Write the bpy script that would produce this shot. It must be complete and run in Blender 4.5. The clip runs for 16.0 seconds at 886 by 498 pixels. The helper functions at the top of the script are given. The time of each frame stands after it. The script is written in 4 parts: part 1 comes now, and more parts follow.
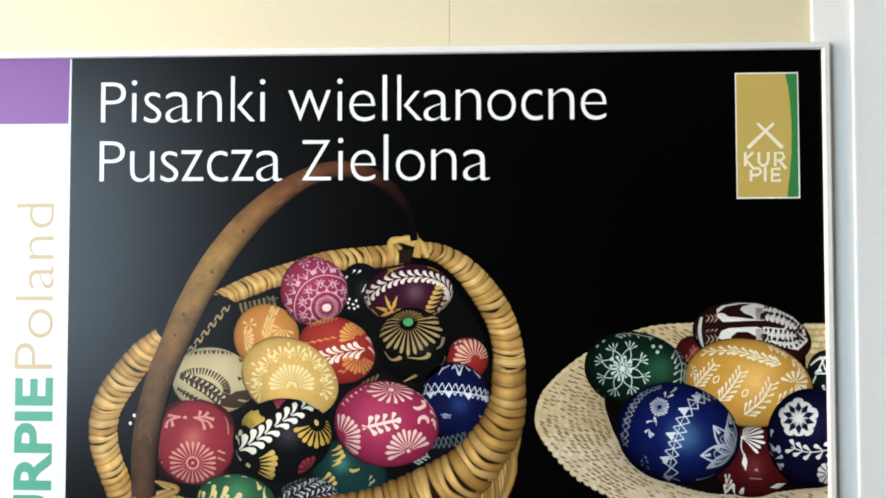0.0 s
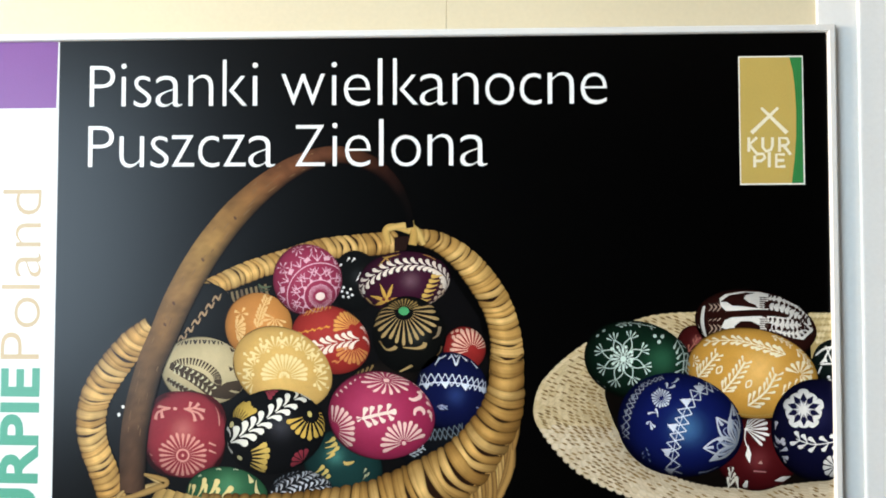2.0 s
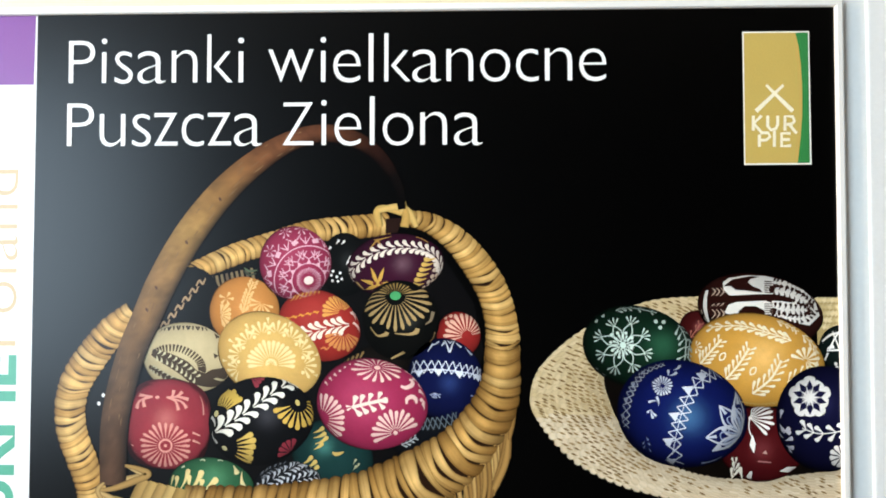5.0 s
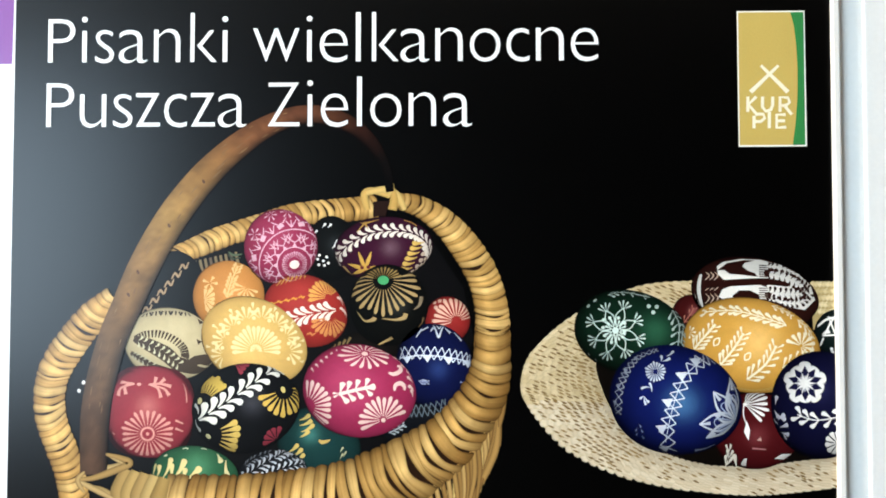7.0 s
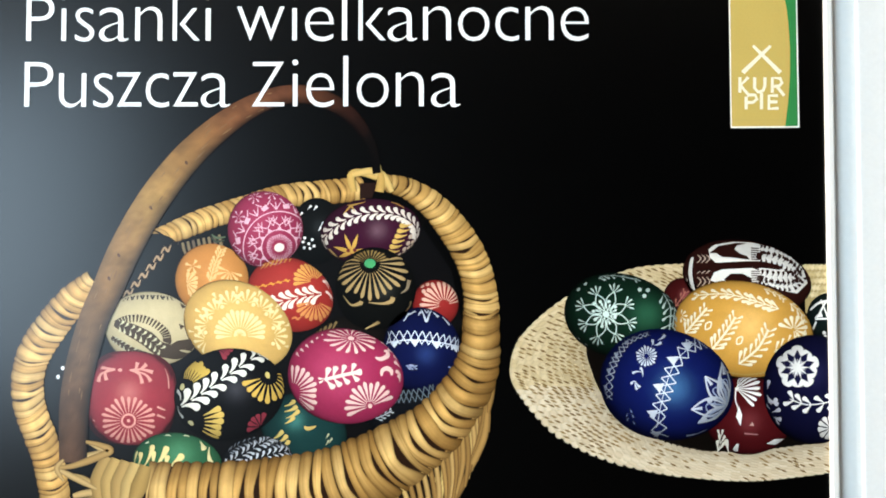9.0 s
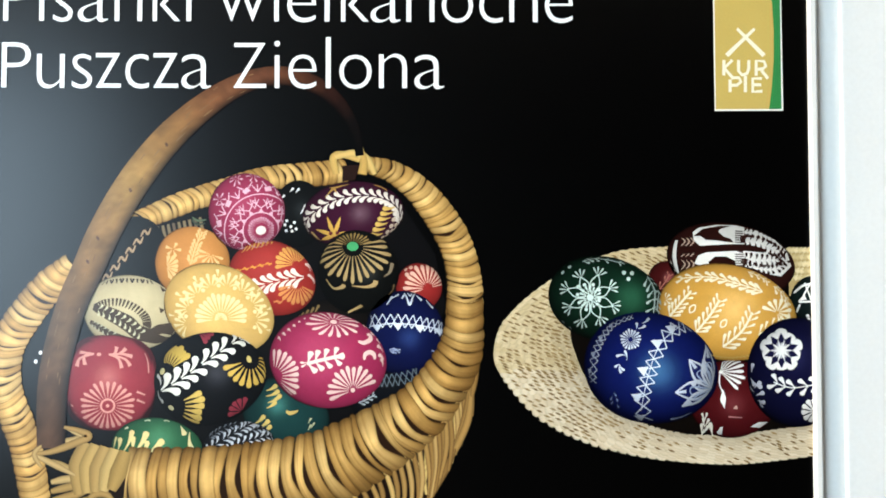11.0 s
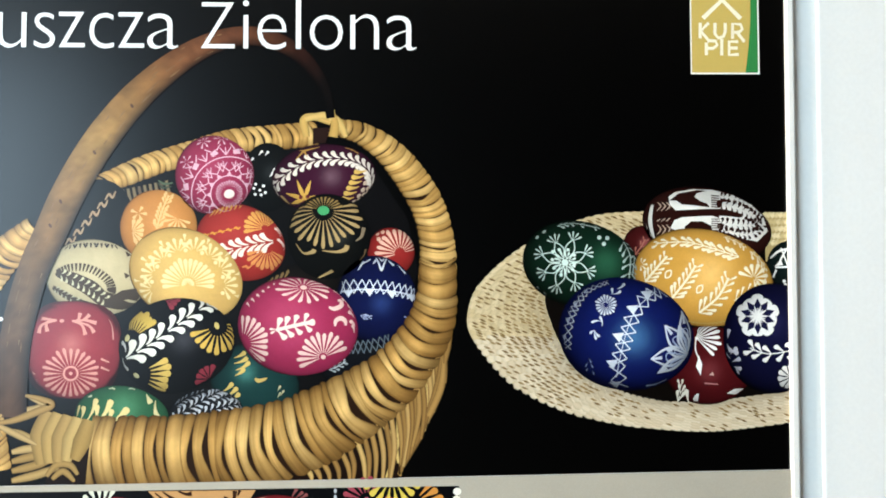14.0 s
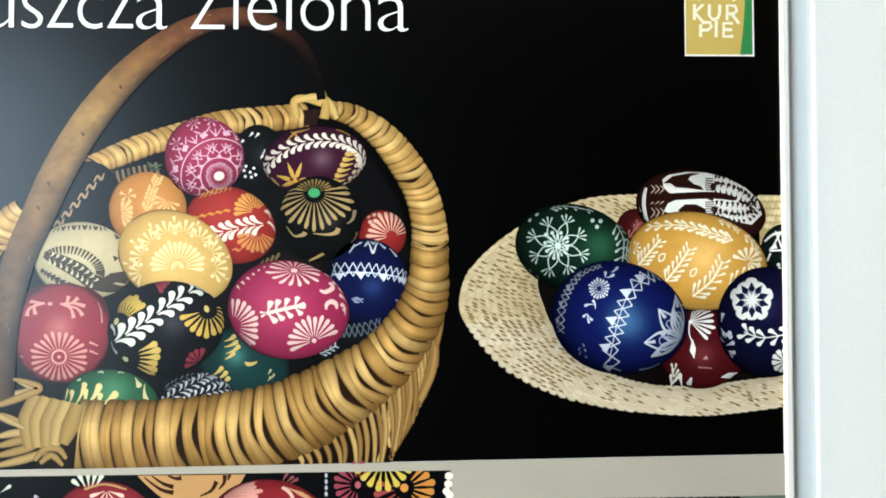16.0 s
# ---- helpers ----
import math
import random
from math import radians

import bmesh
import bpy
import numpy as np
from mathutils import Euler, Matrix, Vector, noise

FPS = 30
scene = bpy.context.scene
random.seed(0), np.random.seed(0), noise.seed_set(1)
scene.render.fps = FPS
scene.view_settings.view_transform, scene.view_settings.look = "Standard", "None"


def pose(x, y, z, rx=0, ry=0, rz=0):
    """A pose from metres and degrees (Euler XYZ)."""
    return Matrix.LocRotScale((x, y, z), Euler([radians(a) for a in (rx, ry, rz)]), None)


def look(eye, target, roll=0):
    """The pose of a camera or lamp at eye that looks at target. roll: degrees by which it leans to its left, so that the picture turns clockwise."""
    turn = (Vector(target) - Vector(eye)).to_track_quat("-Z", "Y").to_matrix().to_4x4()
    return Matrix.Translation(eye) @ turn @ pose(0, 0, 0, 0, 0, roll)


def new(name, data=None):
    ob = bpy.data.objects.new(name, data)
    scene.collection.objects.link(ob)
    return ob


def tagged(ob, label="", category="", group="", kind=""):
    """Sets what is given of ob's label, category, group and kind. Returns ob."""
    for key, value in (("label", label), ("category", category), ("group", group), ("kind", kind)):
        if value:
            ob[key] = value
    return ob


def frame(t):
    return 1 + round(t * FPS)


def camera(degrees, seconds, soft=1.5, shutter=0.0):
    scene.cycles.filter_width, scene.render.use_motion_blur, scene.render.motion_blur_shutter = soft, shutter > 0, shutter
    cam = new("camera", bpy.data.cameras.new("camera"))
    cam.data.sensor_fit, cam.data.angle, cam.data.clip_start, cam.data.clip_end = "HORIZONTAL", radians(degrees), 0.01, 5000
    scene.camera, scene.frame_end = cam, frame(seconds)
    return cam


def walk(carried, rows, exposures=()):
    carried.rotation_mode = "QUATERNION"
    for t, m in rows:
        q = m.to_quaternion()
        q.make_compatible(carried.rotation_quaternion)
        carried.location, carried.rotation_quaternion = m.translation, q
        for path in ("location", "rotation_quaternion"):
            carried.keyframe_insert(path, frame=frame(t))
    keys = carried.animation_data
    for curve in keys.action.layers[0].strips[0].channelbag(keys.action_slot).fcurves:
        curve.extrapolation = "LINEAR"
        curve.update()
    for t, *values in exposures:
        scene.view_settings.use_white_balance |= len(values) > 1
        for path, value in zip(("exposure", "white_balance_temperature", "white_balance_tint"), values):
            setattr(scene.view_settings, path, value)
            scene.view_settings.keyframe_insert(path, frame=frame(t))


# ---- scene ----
from mathutils import noise
from mathutils.geometry import tessellate_polygon

cam = camera(66.0, 16.0, soft=1.8)
PATH = [
    (0, (-0.0010, -0.7514, 1.4713), (-0.0507, 1.2473, 1.5218), -0.01),
    (0.5, (-0.0005, -0.7447, 1.4671), (-0.0498, 1.2540, 1.5196), 0.01),
    (1, (0.0020, -0.7434, 1.4638), (-0.0468, 1.2553, 1.5177), 0.02),
    (1.5, (0.0023, -0.7379, 1.4605), (-0.0460, 1.2607, 1.5153), 0.02),
    (2, (0.0016, -0.7334, 1.4563), (-0.0462, 1.2653, 1.5117), 0.03),
    (2.5, (0.0016, -0.7294, 1.4535), (-0.0455, 1.2693, 1.5091), 0.04),
    (3, (0.0017, -0.7242, 1.4504), (-0.0444, 1.2745, 1.5059), 0.04),
    (3.5, (0.0025, -0.7185, 1.4470), (-0.0423, 1.2803, 1.5023), 0.05),
    (4, (0.0028, -0.7141, 1.4447), (-0.0403, 1.2846, 1.4996), 0.05),
    (6.5, (0.0096, -0.6936, 1.4276), (-0.0187, 1.3055, 1.4802), 0.05),
    (7, (0.0107, -0.6903, 1.4234), (-0.0133, 1.3089, 1.4757), 0.04),
    (7.5, (0.0110, -0.6874, 1.4197), (-0.0082, 1.3118, 1.4718), 0.04),
    (8, (0.0126, -0.6827, 1.4149), (-0.0015, 1.3166, 1.4668), 0.03),
    (8.5, (0.0130, -0.6804, 1.4117), (0.0045, 1.3189, 1.4636), 0.03),
    (9, (0.0154, -0.6775, 1.4066), (0.0126, 1.3218, 1.4585), 0.02),
    (11.5, (0.0258, -0.6717, 1.3848), (0.0544, 1.3274, 1.4379), -0.01),
    (12, (0.0288, -0.6709, 1.3796), (0.0634, 1.3281, 1.4330), -0.01),
    (12.5, (0.0315, -0.6697, 1.3753), (0.0718, 1.3291, 1.4287), -0.01),
    (13, (0.0350, -0.6676, 1.3683), (0.0806, 1.3311, 1.4218), -0.02),
    (13.5, (0.0370, -0.6644, 1.3629), (0.0872, 1.3342, 1.4160), -0.02),
    (14, (0.0395, -0.6595, 1.3554), (0.0936, 1.3391, 1.4081), -0.02),
    (14.5, (0.0418, -0.6587, 1.3495), (0.0989, 1.3398, 1.4013), -0.01),
    (15, (0.0433, -0.6562, 1.3459), (0.1023, 1.3423, 1.3964), -0.01),
    (15.5, (0.0447, -0.6546, 1.3424), (0.1042, 1.3439, 1.3911), -0.00),
    (16, (0.0459, -0.6540, 1.3412), (0.1046, 1.3446, 1.3875), 0.01),
]
walk(cam, [(t, look(eye, target, roll)) for t, eye, target, roll in PATH], [(0.0, -0.73, 8700, 25), (4.0, -0.56, 8700, 25), (9.0, -0.29, 8450, 23), (16.0, -0.37, 8450, 21)])

# ---- light: a tall window behind on the left, plus an added fill lamp at the side ----
world = bpy.data.worlds.new("room_air")
scene.world = world
world.use_nodes = True
sky = world.node_tree.nodes.new("ShaderNodeTexSky")
sky.sky_type, sky.sun_disc, sky.sun_elevation, sky.sun_rotation = "NISHITA", False, radians(35), radians(200)
world.node_tree.links.new(sky.outputs[0], world.node_tree.nodes["Background"].inputs[0])
world.node_tree.nodes["Background"].inputs[1].default_value = 0.1


def opening_light(name, eye, target, w, h, watts, colour):
    """An area lamp in a wall opening."""
    lamp = bpy.data.lights.new(name, "AREA")
    lamp.shape, lamp.size, lamp.size_y, lamp.energy, lamp.color = "RECTANGLE", w, h, watts, colour
    ob = new(name, lamp)
    ob.matrix_world = look(eye, target)
    return ob


opening_light("daylight_back", (-2.88, -2.93, 1.62), (-2.88, 0, 1.62), 2.26, 1.75, 460, (0.37, 0.69, 1.0))
# added fill from an unseen side opening, to brighten the board and walls
opening_light("fill_side", (-4.43, -1.6, 1.65), (0, -1.6, 1.65), 1.9, 1.8, 330, (1.0, 0.93, 0.81))


# ---- materials ----
def lin(c):
    """A hex colour as linear red, green and blue."""
    v = [int(c[i:i + 2], 16) / 255 for i in (0, 2, 4)]
    return [x / 12.92 if x <= 0.04045 else ((x + 0.055) / 1.055) ** 2.4 for x in v]


def material(name, colour, rough=0.5, metal=0.0, grain=(40.0, 0.06), stain=(3.0, 0.05), bump=0.02, specular=0.5):
    """A node material with fine grain and broad unevenness."""
    m = bpy.data.materials.new(name)
    m.use_nodes = True
    nt = m.node_tree
    b = nt.nodes["Principled BSDF"]
    b.inputs["Metallic"].default_value = metal
    b.inputs["Specular IOR Level"].default_value = specular
    co = nt.nodes.new("ShaderNodeTexCoord")
    tone = None
    for scale, depth in (grain, stain):
        n = nt.nodes.new("ShaderNodeTexNoise")
        n.inputs["Scale"].default_value, n.inputs["Detail"].default_value = scale, 4
        nt.links.new(co.outputs["Object"], n.inputs["Vector"])
        r = nt.nodes.new("ShaderNodeMapRange")
        r.inputs["From Min"].default_value, r.inputs["From Max"].default_value = 0.3, 0.7
        r.inputs["To Min"].default_value, r.inputs["To Max"].default_value = 1 - depth, 1 + depth
        nt.links.new(n.outputs["Fac"], r.inputs["Value"])
        if tone is None:
            tone, fine = r.outputs[0], n
        else:
            k = nt.nodes.new("ShaderNodeMath")
            k.operation = "MULTIPLY"
            nt.links.new(tone, k.inputs[0])
            nt.links.new(r.outputs[0], k.inputs[1])
            tone = k.outputs[0]
    mix = nt.nodes.new("ShaderNodeVectorMath")
    mix.operation = "SCALE"
    if colour == "ink":
        src = nt.nodes.new("ShaderNodeAttribute")
        src.attribute_name = "ink"
        nt.links.new(src.outputs["Color"], mix.inputs[0])
    else:
        mix.inputs[0].default_value = lin(colour)
    nt.links.new(tone, mix.inputs["Scale"])
    nt.links.new(mix.outputs[0], b.inputs["Base Color"])
    b.inputs["Roughness"].default_value = rough
    if bump:
        bp = nt.nodes.new("ShaderNodeBump")
        bp.inputs["Strength"].default_value, bp.inputs["Distance"].default_value = bump, 0.002
        nt.links.new(fine.outputs["Fac"], bp.inputs["Height"])
        nt.links.new(bp.outputs[0], b.inputs["Normal"])
    return m


INK = material("printed_ink", "ink", rough=0.29, grain=(900.0, 0.05), stain=(14.0, 0.03), bump=0.0, specular=0.155)
PLASTIC = material("white_frame_lacquer", "e9e7e0", rough=0.35, grain=(300.0, 0.01), stain=(6.0, 0.03))
CREAM = material("cream_wall_paint", "e3d2b0", rough=0.7, grain=(220.0, 0.02), stain=(2.5, 0.04), bump=0.05)
PALE = material("pale_grey_wall_paint", "eaeae5", rough=0.6, grain=(220.0, 0.02), stain=(2.5, 0.03), bump=0.05)
TRIM = material("white_trim_paint", "f4f2ec", rough=0.45, grain=(200.0, 0.015), stain=(4.0, 0.03))
WHITE = material("white_ceiling_paint", "ececea", rough=0.8, grain=(60.0, 0.02), stain=(1.5, 0.03))
PLASTER = material("dark_grey_plaster", "242322", rough=0.85, grain=(60.0, 0.06), stain=(1.5, 0.08), bump=0.1)
BOARDS = material("oak_floor", "5a5044", rough=0.5, grain=(30.0, 0.2), stain=(2.0, 0.12))
FELT = material("grey_backing_board", "8a8a86", rough=0.9)


# ---- building helpers ----
def part(name, bm, mat, parent=None, label=""):
    me = bpy.data.meshes.new(name)
    bm.to_mesh(me)
    bm.free()
    me.materials.append(mat)
    ob = new(name, me)
    ob.parent = parent
    return tagged(ob, label)


def box(bm, lo, hi, bevel=0.0):
    made = bmesh.ops.create_cube(bm, size=1.0, matrix=Matrix.LocRotScale(
        [(a + b) / 2 for a, b in zip(lo, hi)], None, [b - a for a, b in zip(lo, hi)]))
    if bevel:
        edges = {e for v in made["verts"] for e in v.link_edges}
        bmesh.ops.bevel(bm, geom=list(edges), offset=bevel, segments=2, affect="EDGES", profile=0.6)


def block(name, lo, hi, mat, label, category, bevel=0.0):
    bm = bmesh.new()
    box(bm, lo, hi, bevel)
    return tagged(part(name, bm, mat), label, category, kind="structure")


# ---- the room: unseen, made up to bounce and block light round the board ----
WALL = 0.010
block("floor", (-4.5, -3.0, -0.05), (3.0, WALL + 0.1, 0.0), BOARDS, "unseen brown wooden floor added to close the room", "floor")
block("ceiling", (-4.5, -3.0, 2.9), (3.0, WALL + 0.1, 2.95), WHITE, "unseen white ceiling added to bounce light", "ceiling")
block("wall_north", (-4.5, WALL + 0.012, 0.0), (3.0, WALL + 0.1, 2.9), PLASTER, "solid wall behind the painted panels", "wall")
# unseen wall, added dark so that the print's black reflects little
block("unseen_wall_east", (3.0, -3.0, 0.0), (3.1, WALL + 0.1, 2.9), PLASTER, "unseen dark grey wall added to keep print reflections dark", "wall")


def wall_with_opening(name, at, along, lo, hi, z0, z1, span):
    """A wall 0.15 m thick with one opening through it; along is 'x' or 'y'."""
    bm = bmesh.new()
    for a, b, c, d in ((span[0], lo, 0, 2.9), (hi, span[1], 0, 2.9), (lo, hi, 0, z0), (lo, hi, z1, 2.9)):
        if along == "x":
            box(bm, (a, at - 0.15, c), (b, at, d))
        else:
            box(bm, (at - 0.15, a, c), (at, b, d))
    return tagged(part(name, bm, PLASTER), "unseen dark grey wall added around a tall lamp opening", "wall", kind="structure")


# unseen walls added round the lamps; dark, to keep reflections in the print low
wall_with_opening("unseen_wall_south", -3.0, "x", -4.05, -1.72, 0.7, 2.55, (-4.5, 3.0))
wall_with_opening("unseen_wall_west", -4.5, "y", -2.6, -0.6, 0.7, 2.6, (-3.0, WALL))


# ---- painted panels and trim behind the board ----
def panel(name, x0, x1, z0, z1, mat, label, proud=0.0, bevel=0.0006):
    bm = bmesh.new()
    box(bm, (x0, WALL - proud, z0), (x1, WALL + 0.012, z1), bevel)
    return tagged(part(name, bm, mat), label, "wall panel", kind="structure")


SEAM, POST0, POST1 = -0.0125, 0.389, 0.431
panel("wall_panel_1", -1.2, SEAM - 0.0001, 0.1, 2.6, CREAM, "cream painted wall panel behind the board")
panel("wall_panel_2", SEAM + 0.0001, POST0 - 0.0005, 0.1, 2.6, CREAM, "cream painted wall panel beside a thin joint")
panel("wall_panel_3", POST1 + 0.0001, 2.2, 0.1, 2.6, PALE, "pale grey painted wall panel beside white trim", 0.006, 0.0022)
bm = bmesh.new()
box(bm, (POST0, WALL - 0.003, 0.1), (POST1, WALL + 0.012, 2.6), 0.0012)
tagged(part("trim", bm, TRIM), "white painted upright trim between wall panels", "trim", kind="structure")

# ---- the exhibition board ----
U = 0.00057            # one artwork unit in metres
RIGHT = 694.0          # where the print ends at the frame
OX, OZ = 0.0, 1.42     # the artwork's origin on the wall
board = tagged(new("exhibition_board"), "large framed glossy printed board showing painted eggs, hung on wall", "poster")
board.location = (OX, 0, OZ)


class Ink:
    """Flat printed shapes in artwork units (x to the right, y down), each with its own ink colour."""

    def __init__(self, layer):
        self.v, self.f, self.c, self.layer, self.n, self.tint, self.keep, self.cuts, self.mottle = [], [], [], layer, 0, None, None, [], 0.0

    def depth(self):
        self.n += 1
        return -(self.layer * 3.4e-5 + (self.n % 20) * 1.6e-6)

    def add(self, pts, faces, cols):
        k, d = len(self.v), self.depth()
        self.cuts.append((k, len(self.f)))
        for (x, y), c in zip(pts, cols):
            if self.keep:
                x, y = self.keep(x, y)
            if self.tint:
                s = self.tint(x, y)
                c = [a * s for a in c]
            if self.mottle:
                s = 1 + self.mottle * (noise.noise((x / 34, y / 34, 3.0)) + 0.7 * noise.noise((x / 11, y / 11, 8.0)))
                c = [a * s for a in c]
            grey = 0.3 * c[0] + 0.6 * c[1] + 0.1 * c[2]
            f = 0.84 + 0.16 * min(1.0, grey / 0.7)
            c = [(v * 0.97 + grey * 0.03) * f for v in c]
            self.v.append((min(x, RIGHT) * U, d, -y * U))
            self.c.append((*c, 1.0))
        self.f += [[k + i for i in face] for face in faces]

    def mesh(self, name, v, f, c, parent, label):
        me = bpy.data.meshes.new(name)
        turned = []
        for p in f:
            area = sum(v[p[i - 1]][0] * v[q][2] - v[q][0] * v[p[i - 1]][2] for i, q in enumerate(p))
            turned.append(p if area > 0 else p[::-1])
        me.from_pydata(v, [], turned)
        a = me.color_attributes.new("ink", "FLOAT_COLOR", "POINT")
        a.data.foreach_set("color", np.array(c, dtype=np.float32).ravel())
        me.materials.append(INK)
        ob = new(name, me)
        ob.parent = parent
        return tagged(ob, label)

    def done(self, name, parent, label=""):
        return self.mesh(name, self.v, self.f, self.c, parent, label)

    def apart(self, name, parent):
        """Every stroke as a part of its own."""
        ends = self.cuts[1:] + [(len(self.v), len(self.f))]
        for (v0, f0), (v1, f1) in zip(self.cuts, ends):
            self.mesh(name, self.v[v0:v1], [[i - v0 for i in p] for p in self.f[f0:f1]], self.c[v0:v1], parent, "")

    # --- primitives ---
    def poly(self, pts, col):
        """A filled outline; col is a hex colour or a function of x, y."""
        from_fn = col if callable(col) else (lambda x, y, c=lin(col): c)
        tris = tessellate([[Vector((x, y, 0)) for x, y in pts]])
        self.add(pts, tris, [from_fn(x, y) for x, y in pts])

    def ribbon(self, pts, widths, col, edge=None, soft=8):
        """A tapered stroke along a smooth line; edge is the tone of both sides."""
        line = smooth(pts, soft)
        n = len(line)
        w = [np.interp(i / (n - 1), np.linspace(0, 1, len(widths)), widths) for i in range(n)]
        cross = (-1, -0.78, -0.5, -0.2, 0.1, 0.4, 0.65, 0.85, 1) if edge else (-1, 1)
        cols = [lin(c) for c in (col if isinstance(col, (list, tuple)) else [col])]
        P, C = [], []
        for i, (x, y) in enumerate(line):
            a, b = line[max(i - 1, 0)], line[min(i + 1, n - 1)]
            dx, dy = b[0] - a[0], b[1] - a[1]
            L = math.hypot(dx, dy) or 1
            c0 = [np.interp(i / (n - 1), np.linspace(0, 1, len(cols)), [c[j] for c in cols]) for j in range(3)]
            for s in cross:
                P.append((x - dy / L * w[i] / 2 * s, y + dx / L * w[i] / 2 * s))
                t = abs(s) ** (1.4 if isinstance(edge, tuple) and s > 0 else 2)
                e = edge if not isinstance(edge, tuple) else edge[0 if s < 0 else 1]
                C.append([p * (1 - t + e * t) for p in c0] if edge else c0)
        m = len(cross)
        F = [(i * m + j, i * m + j + 1, i * m + m + j + 1, i * m + m + j) for i in range(n - 1) for j in range(m - 1)]
        self.add(P, F, C)

    def petal(self, x, y, ang, length, w, col, squash=1.0, bend=0.0):
        """A teardrop that starts thin at x, y and ends round."""
        a = radians(ang)
        P = []
        prof = ((0, 0.12), (0.35, 0.34), (0.65, 0.74), (0.85, 1.0), (0.96, 0.72), (1, 0.25))
        for side in (1, -1):
            for t, h in (prof if side > 0 else prof[::-1]):
                u, v = t * length, side * h * w / 2 + bend * t * t * length
                P.append((x + u * math.cos(a) - v * math.sin(a), y + (u * math.sin(a) + v * math.cos(a)) * squash))
        self.add(P, [(i, i + 1, 10 - i, 11 - i) for i in range(5)], [lin(col)] * 12)

    def comma(self, tail, head, w, col, bend=0.2):
        """A pulled drop: a thin tail that swells into a round head."""
        dx, dy = head[0] - tail[0], head[1] - tail[1]
        L = math.hypot(dx, dy) or 1
        cx, cy = (tail[0] + head[0]) / 2 - dy * bend, (tail[1] + head[1]) / 2 + dx * bend
        spine, wide = [], []
        for i in range(7):
            t = i / 6
            spine.append(((1 - t) ** 2 * tail[0] + 2 * t * (1 - t) * cx + t * t * head[0], (1 - t) ** 2 * tail[1] + 2 * t * (1 - t) * cy + t * t * head[1]))
            wide.append(w * (0.16 + 0.84 * t ** 1.4))
        ex, ey = head[0] - cx, head[1] - cy
        E = math.hypot(ex, ey) or 1
        for o, f in ((0.22, 0.9), (0.38, 0.65), (0.47, 0.3)):
            spine.append((head[0] + ex / E * w * o, head[1] + ey / E * w * o))
            wide.append(w * f)
        self.ribbon(spine, wide, col, soft=1)

    def garland(self, pts, n, ahead, off, w, col, taper=1.0):
        """Two rows of pulled drops that leave one line and curl outwards."""
        line = smooth(pts, 12)
        for i in range(n):
            t = (i + 0.4) / n
            k = min(int(t * (len(line) - 1)), len(line) - 2)
            (x, y), (x2, y2) = line[k], line[k + 1]
            L = math.hypot(x2 - x, y2 - y) or 1
            dx, dy = (x2 - x) / L, (y2 - y) / L
            s = (1 - (1 - taper) * t) * (0.93 + 0.14 * random.random())
            for side in (1, -1):
                nx, ny = -dy * side, dx * side
                tail = (x + nx * 1.5, y + ny * 1.5)
                head = (x + dx * ahead * s + nx * off * s, y + dy * ahead * s + ny * off * s)
                self.comma(tail, head, w * s, col, -0.24 * side)

    def disc(self, x, y, a, b, col, ang=0, n=14):
        c, s = math.cos(radians(ang)), math.sin(radians(ang))
        P = [(x + a * math.cos(2 * math.pi * i / n) * c - b * math.sin(2 * math.pi * i / n) * s,
              y + a * math.cos(2 * math.pi * i / n) * s + b * math.sin(2 * math.pi * i / n) * c) for i in range(n)]
        self.add(P, [tuple(range(n))], [lin(col)] * n)

    def rosette(self, at, n, r0, r1, w, col, a0=0, a1=360, squash=1.0, heart=0, turn=0, bend=0.0):
        """Petals round a centre, squashed along the direction turn + 90 degrees."""
        x, y = at
        full = abs(a1 - a0) >= 360
        k, ct, st = Ink(0), math.cos(radians(turn)), math.sin(radians(turn))
        for i in range(n):
            a = a0 + (a1 - a0) * (i / n if full else i / (n - 1))
            k.petal(r0 * math.cos(radians(a)), r0 * math.sin(radians(a)), a, (r1 - r0) * (0.9 + 0.2 * random.random()), w, col, 1.0, bend)
        pts = [(x + p[0] / U * ct + p[2] / U * squash * st, y + p[0] / U * st - p[2] / U * squash * ct) for p in k.v]
        for i in range(n):
            self.add(pts[i * 12:i * 12 + 12], [(j, j + 1, 10 - j, 11 - j) for j in range(5)], [lin(col)] * 12)
        if heart:
            self.disc(x, y, heart, heart * squash, col, turn)

    def sprig(self, pts, n, length, w, col, spread=40, stem=2.0, taper=0.6, sides=(1, -1), bend=0.12):
        """A stem with leaves leaning forward on both sides."""
        line = smooth(pts, 10)
        if stem:
            self.ribbon(pts, (stem, stem), col)
        for i in range(n):
            t = (i + 0.3) / n
            k = min(int(t * (len(line) - 1)), len(line) - 2)
            (x, y), (x2, y2) = line[k], line[k + 1]
            a = math.degrees(math.atan2(y2 - y, x2 - x))
            s = 1 - (1 - taper) * t
            for side in sides:
                self.petal(x, y, a + side * spread, length * s, w * s, col, 1.0, -side * bend)

    def zigzag(self, pts, n, h, w, col, crossed=True, filled=()):
        """A chain of diamonds along a line."""
        line = smooth(pts, 12)
        top, low = [], []
        for i in range(2 * n + 1):
            k = min(int(i / (2 * n) * (len(line) - 1)), len(line) - 2)
            (x, y), (x2, y2) = line[k], line[k + 1]
            L = math.hypot(x2 - x, y2 - y) or 1
            nx, ny = -(y2 - y) / L, (x2 - x) / L
            s = h / 2 if i % 2 else -h / 2
            top.append((x + nx * s, y + ny * s))
            low.append((x - nx * s, y - ny * s))
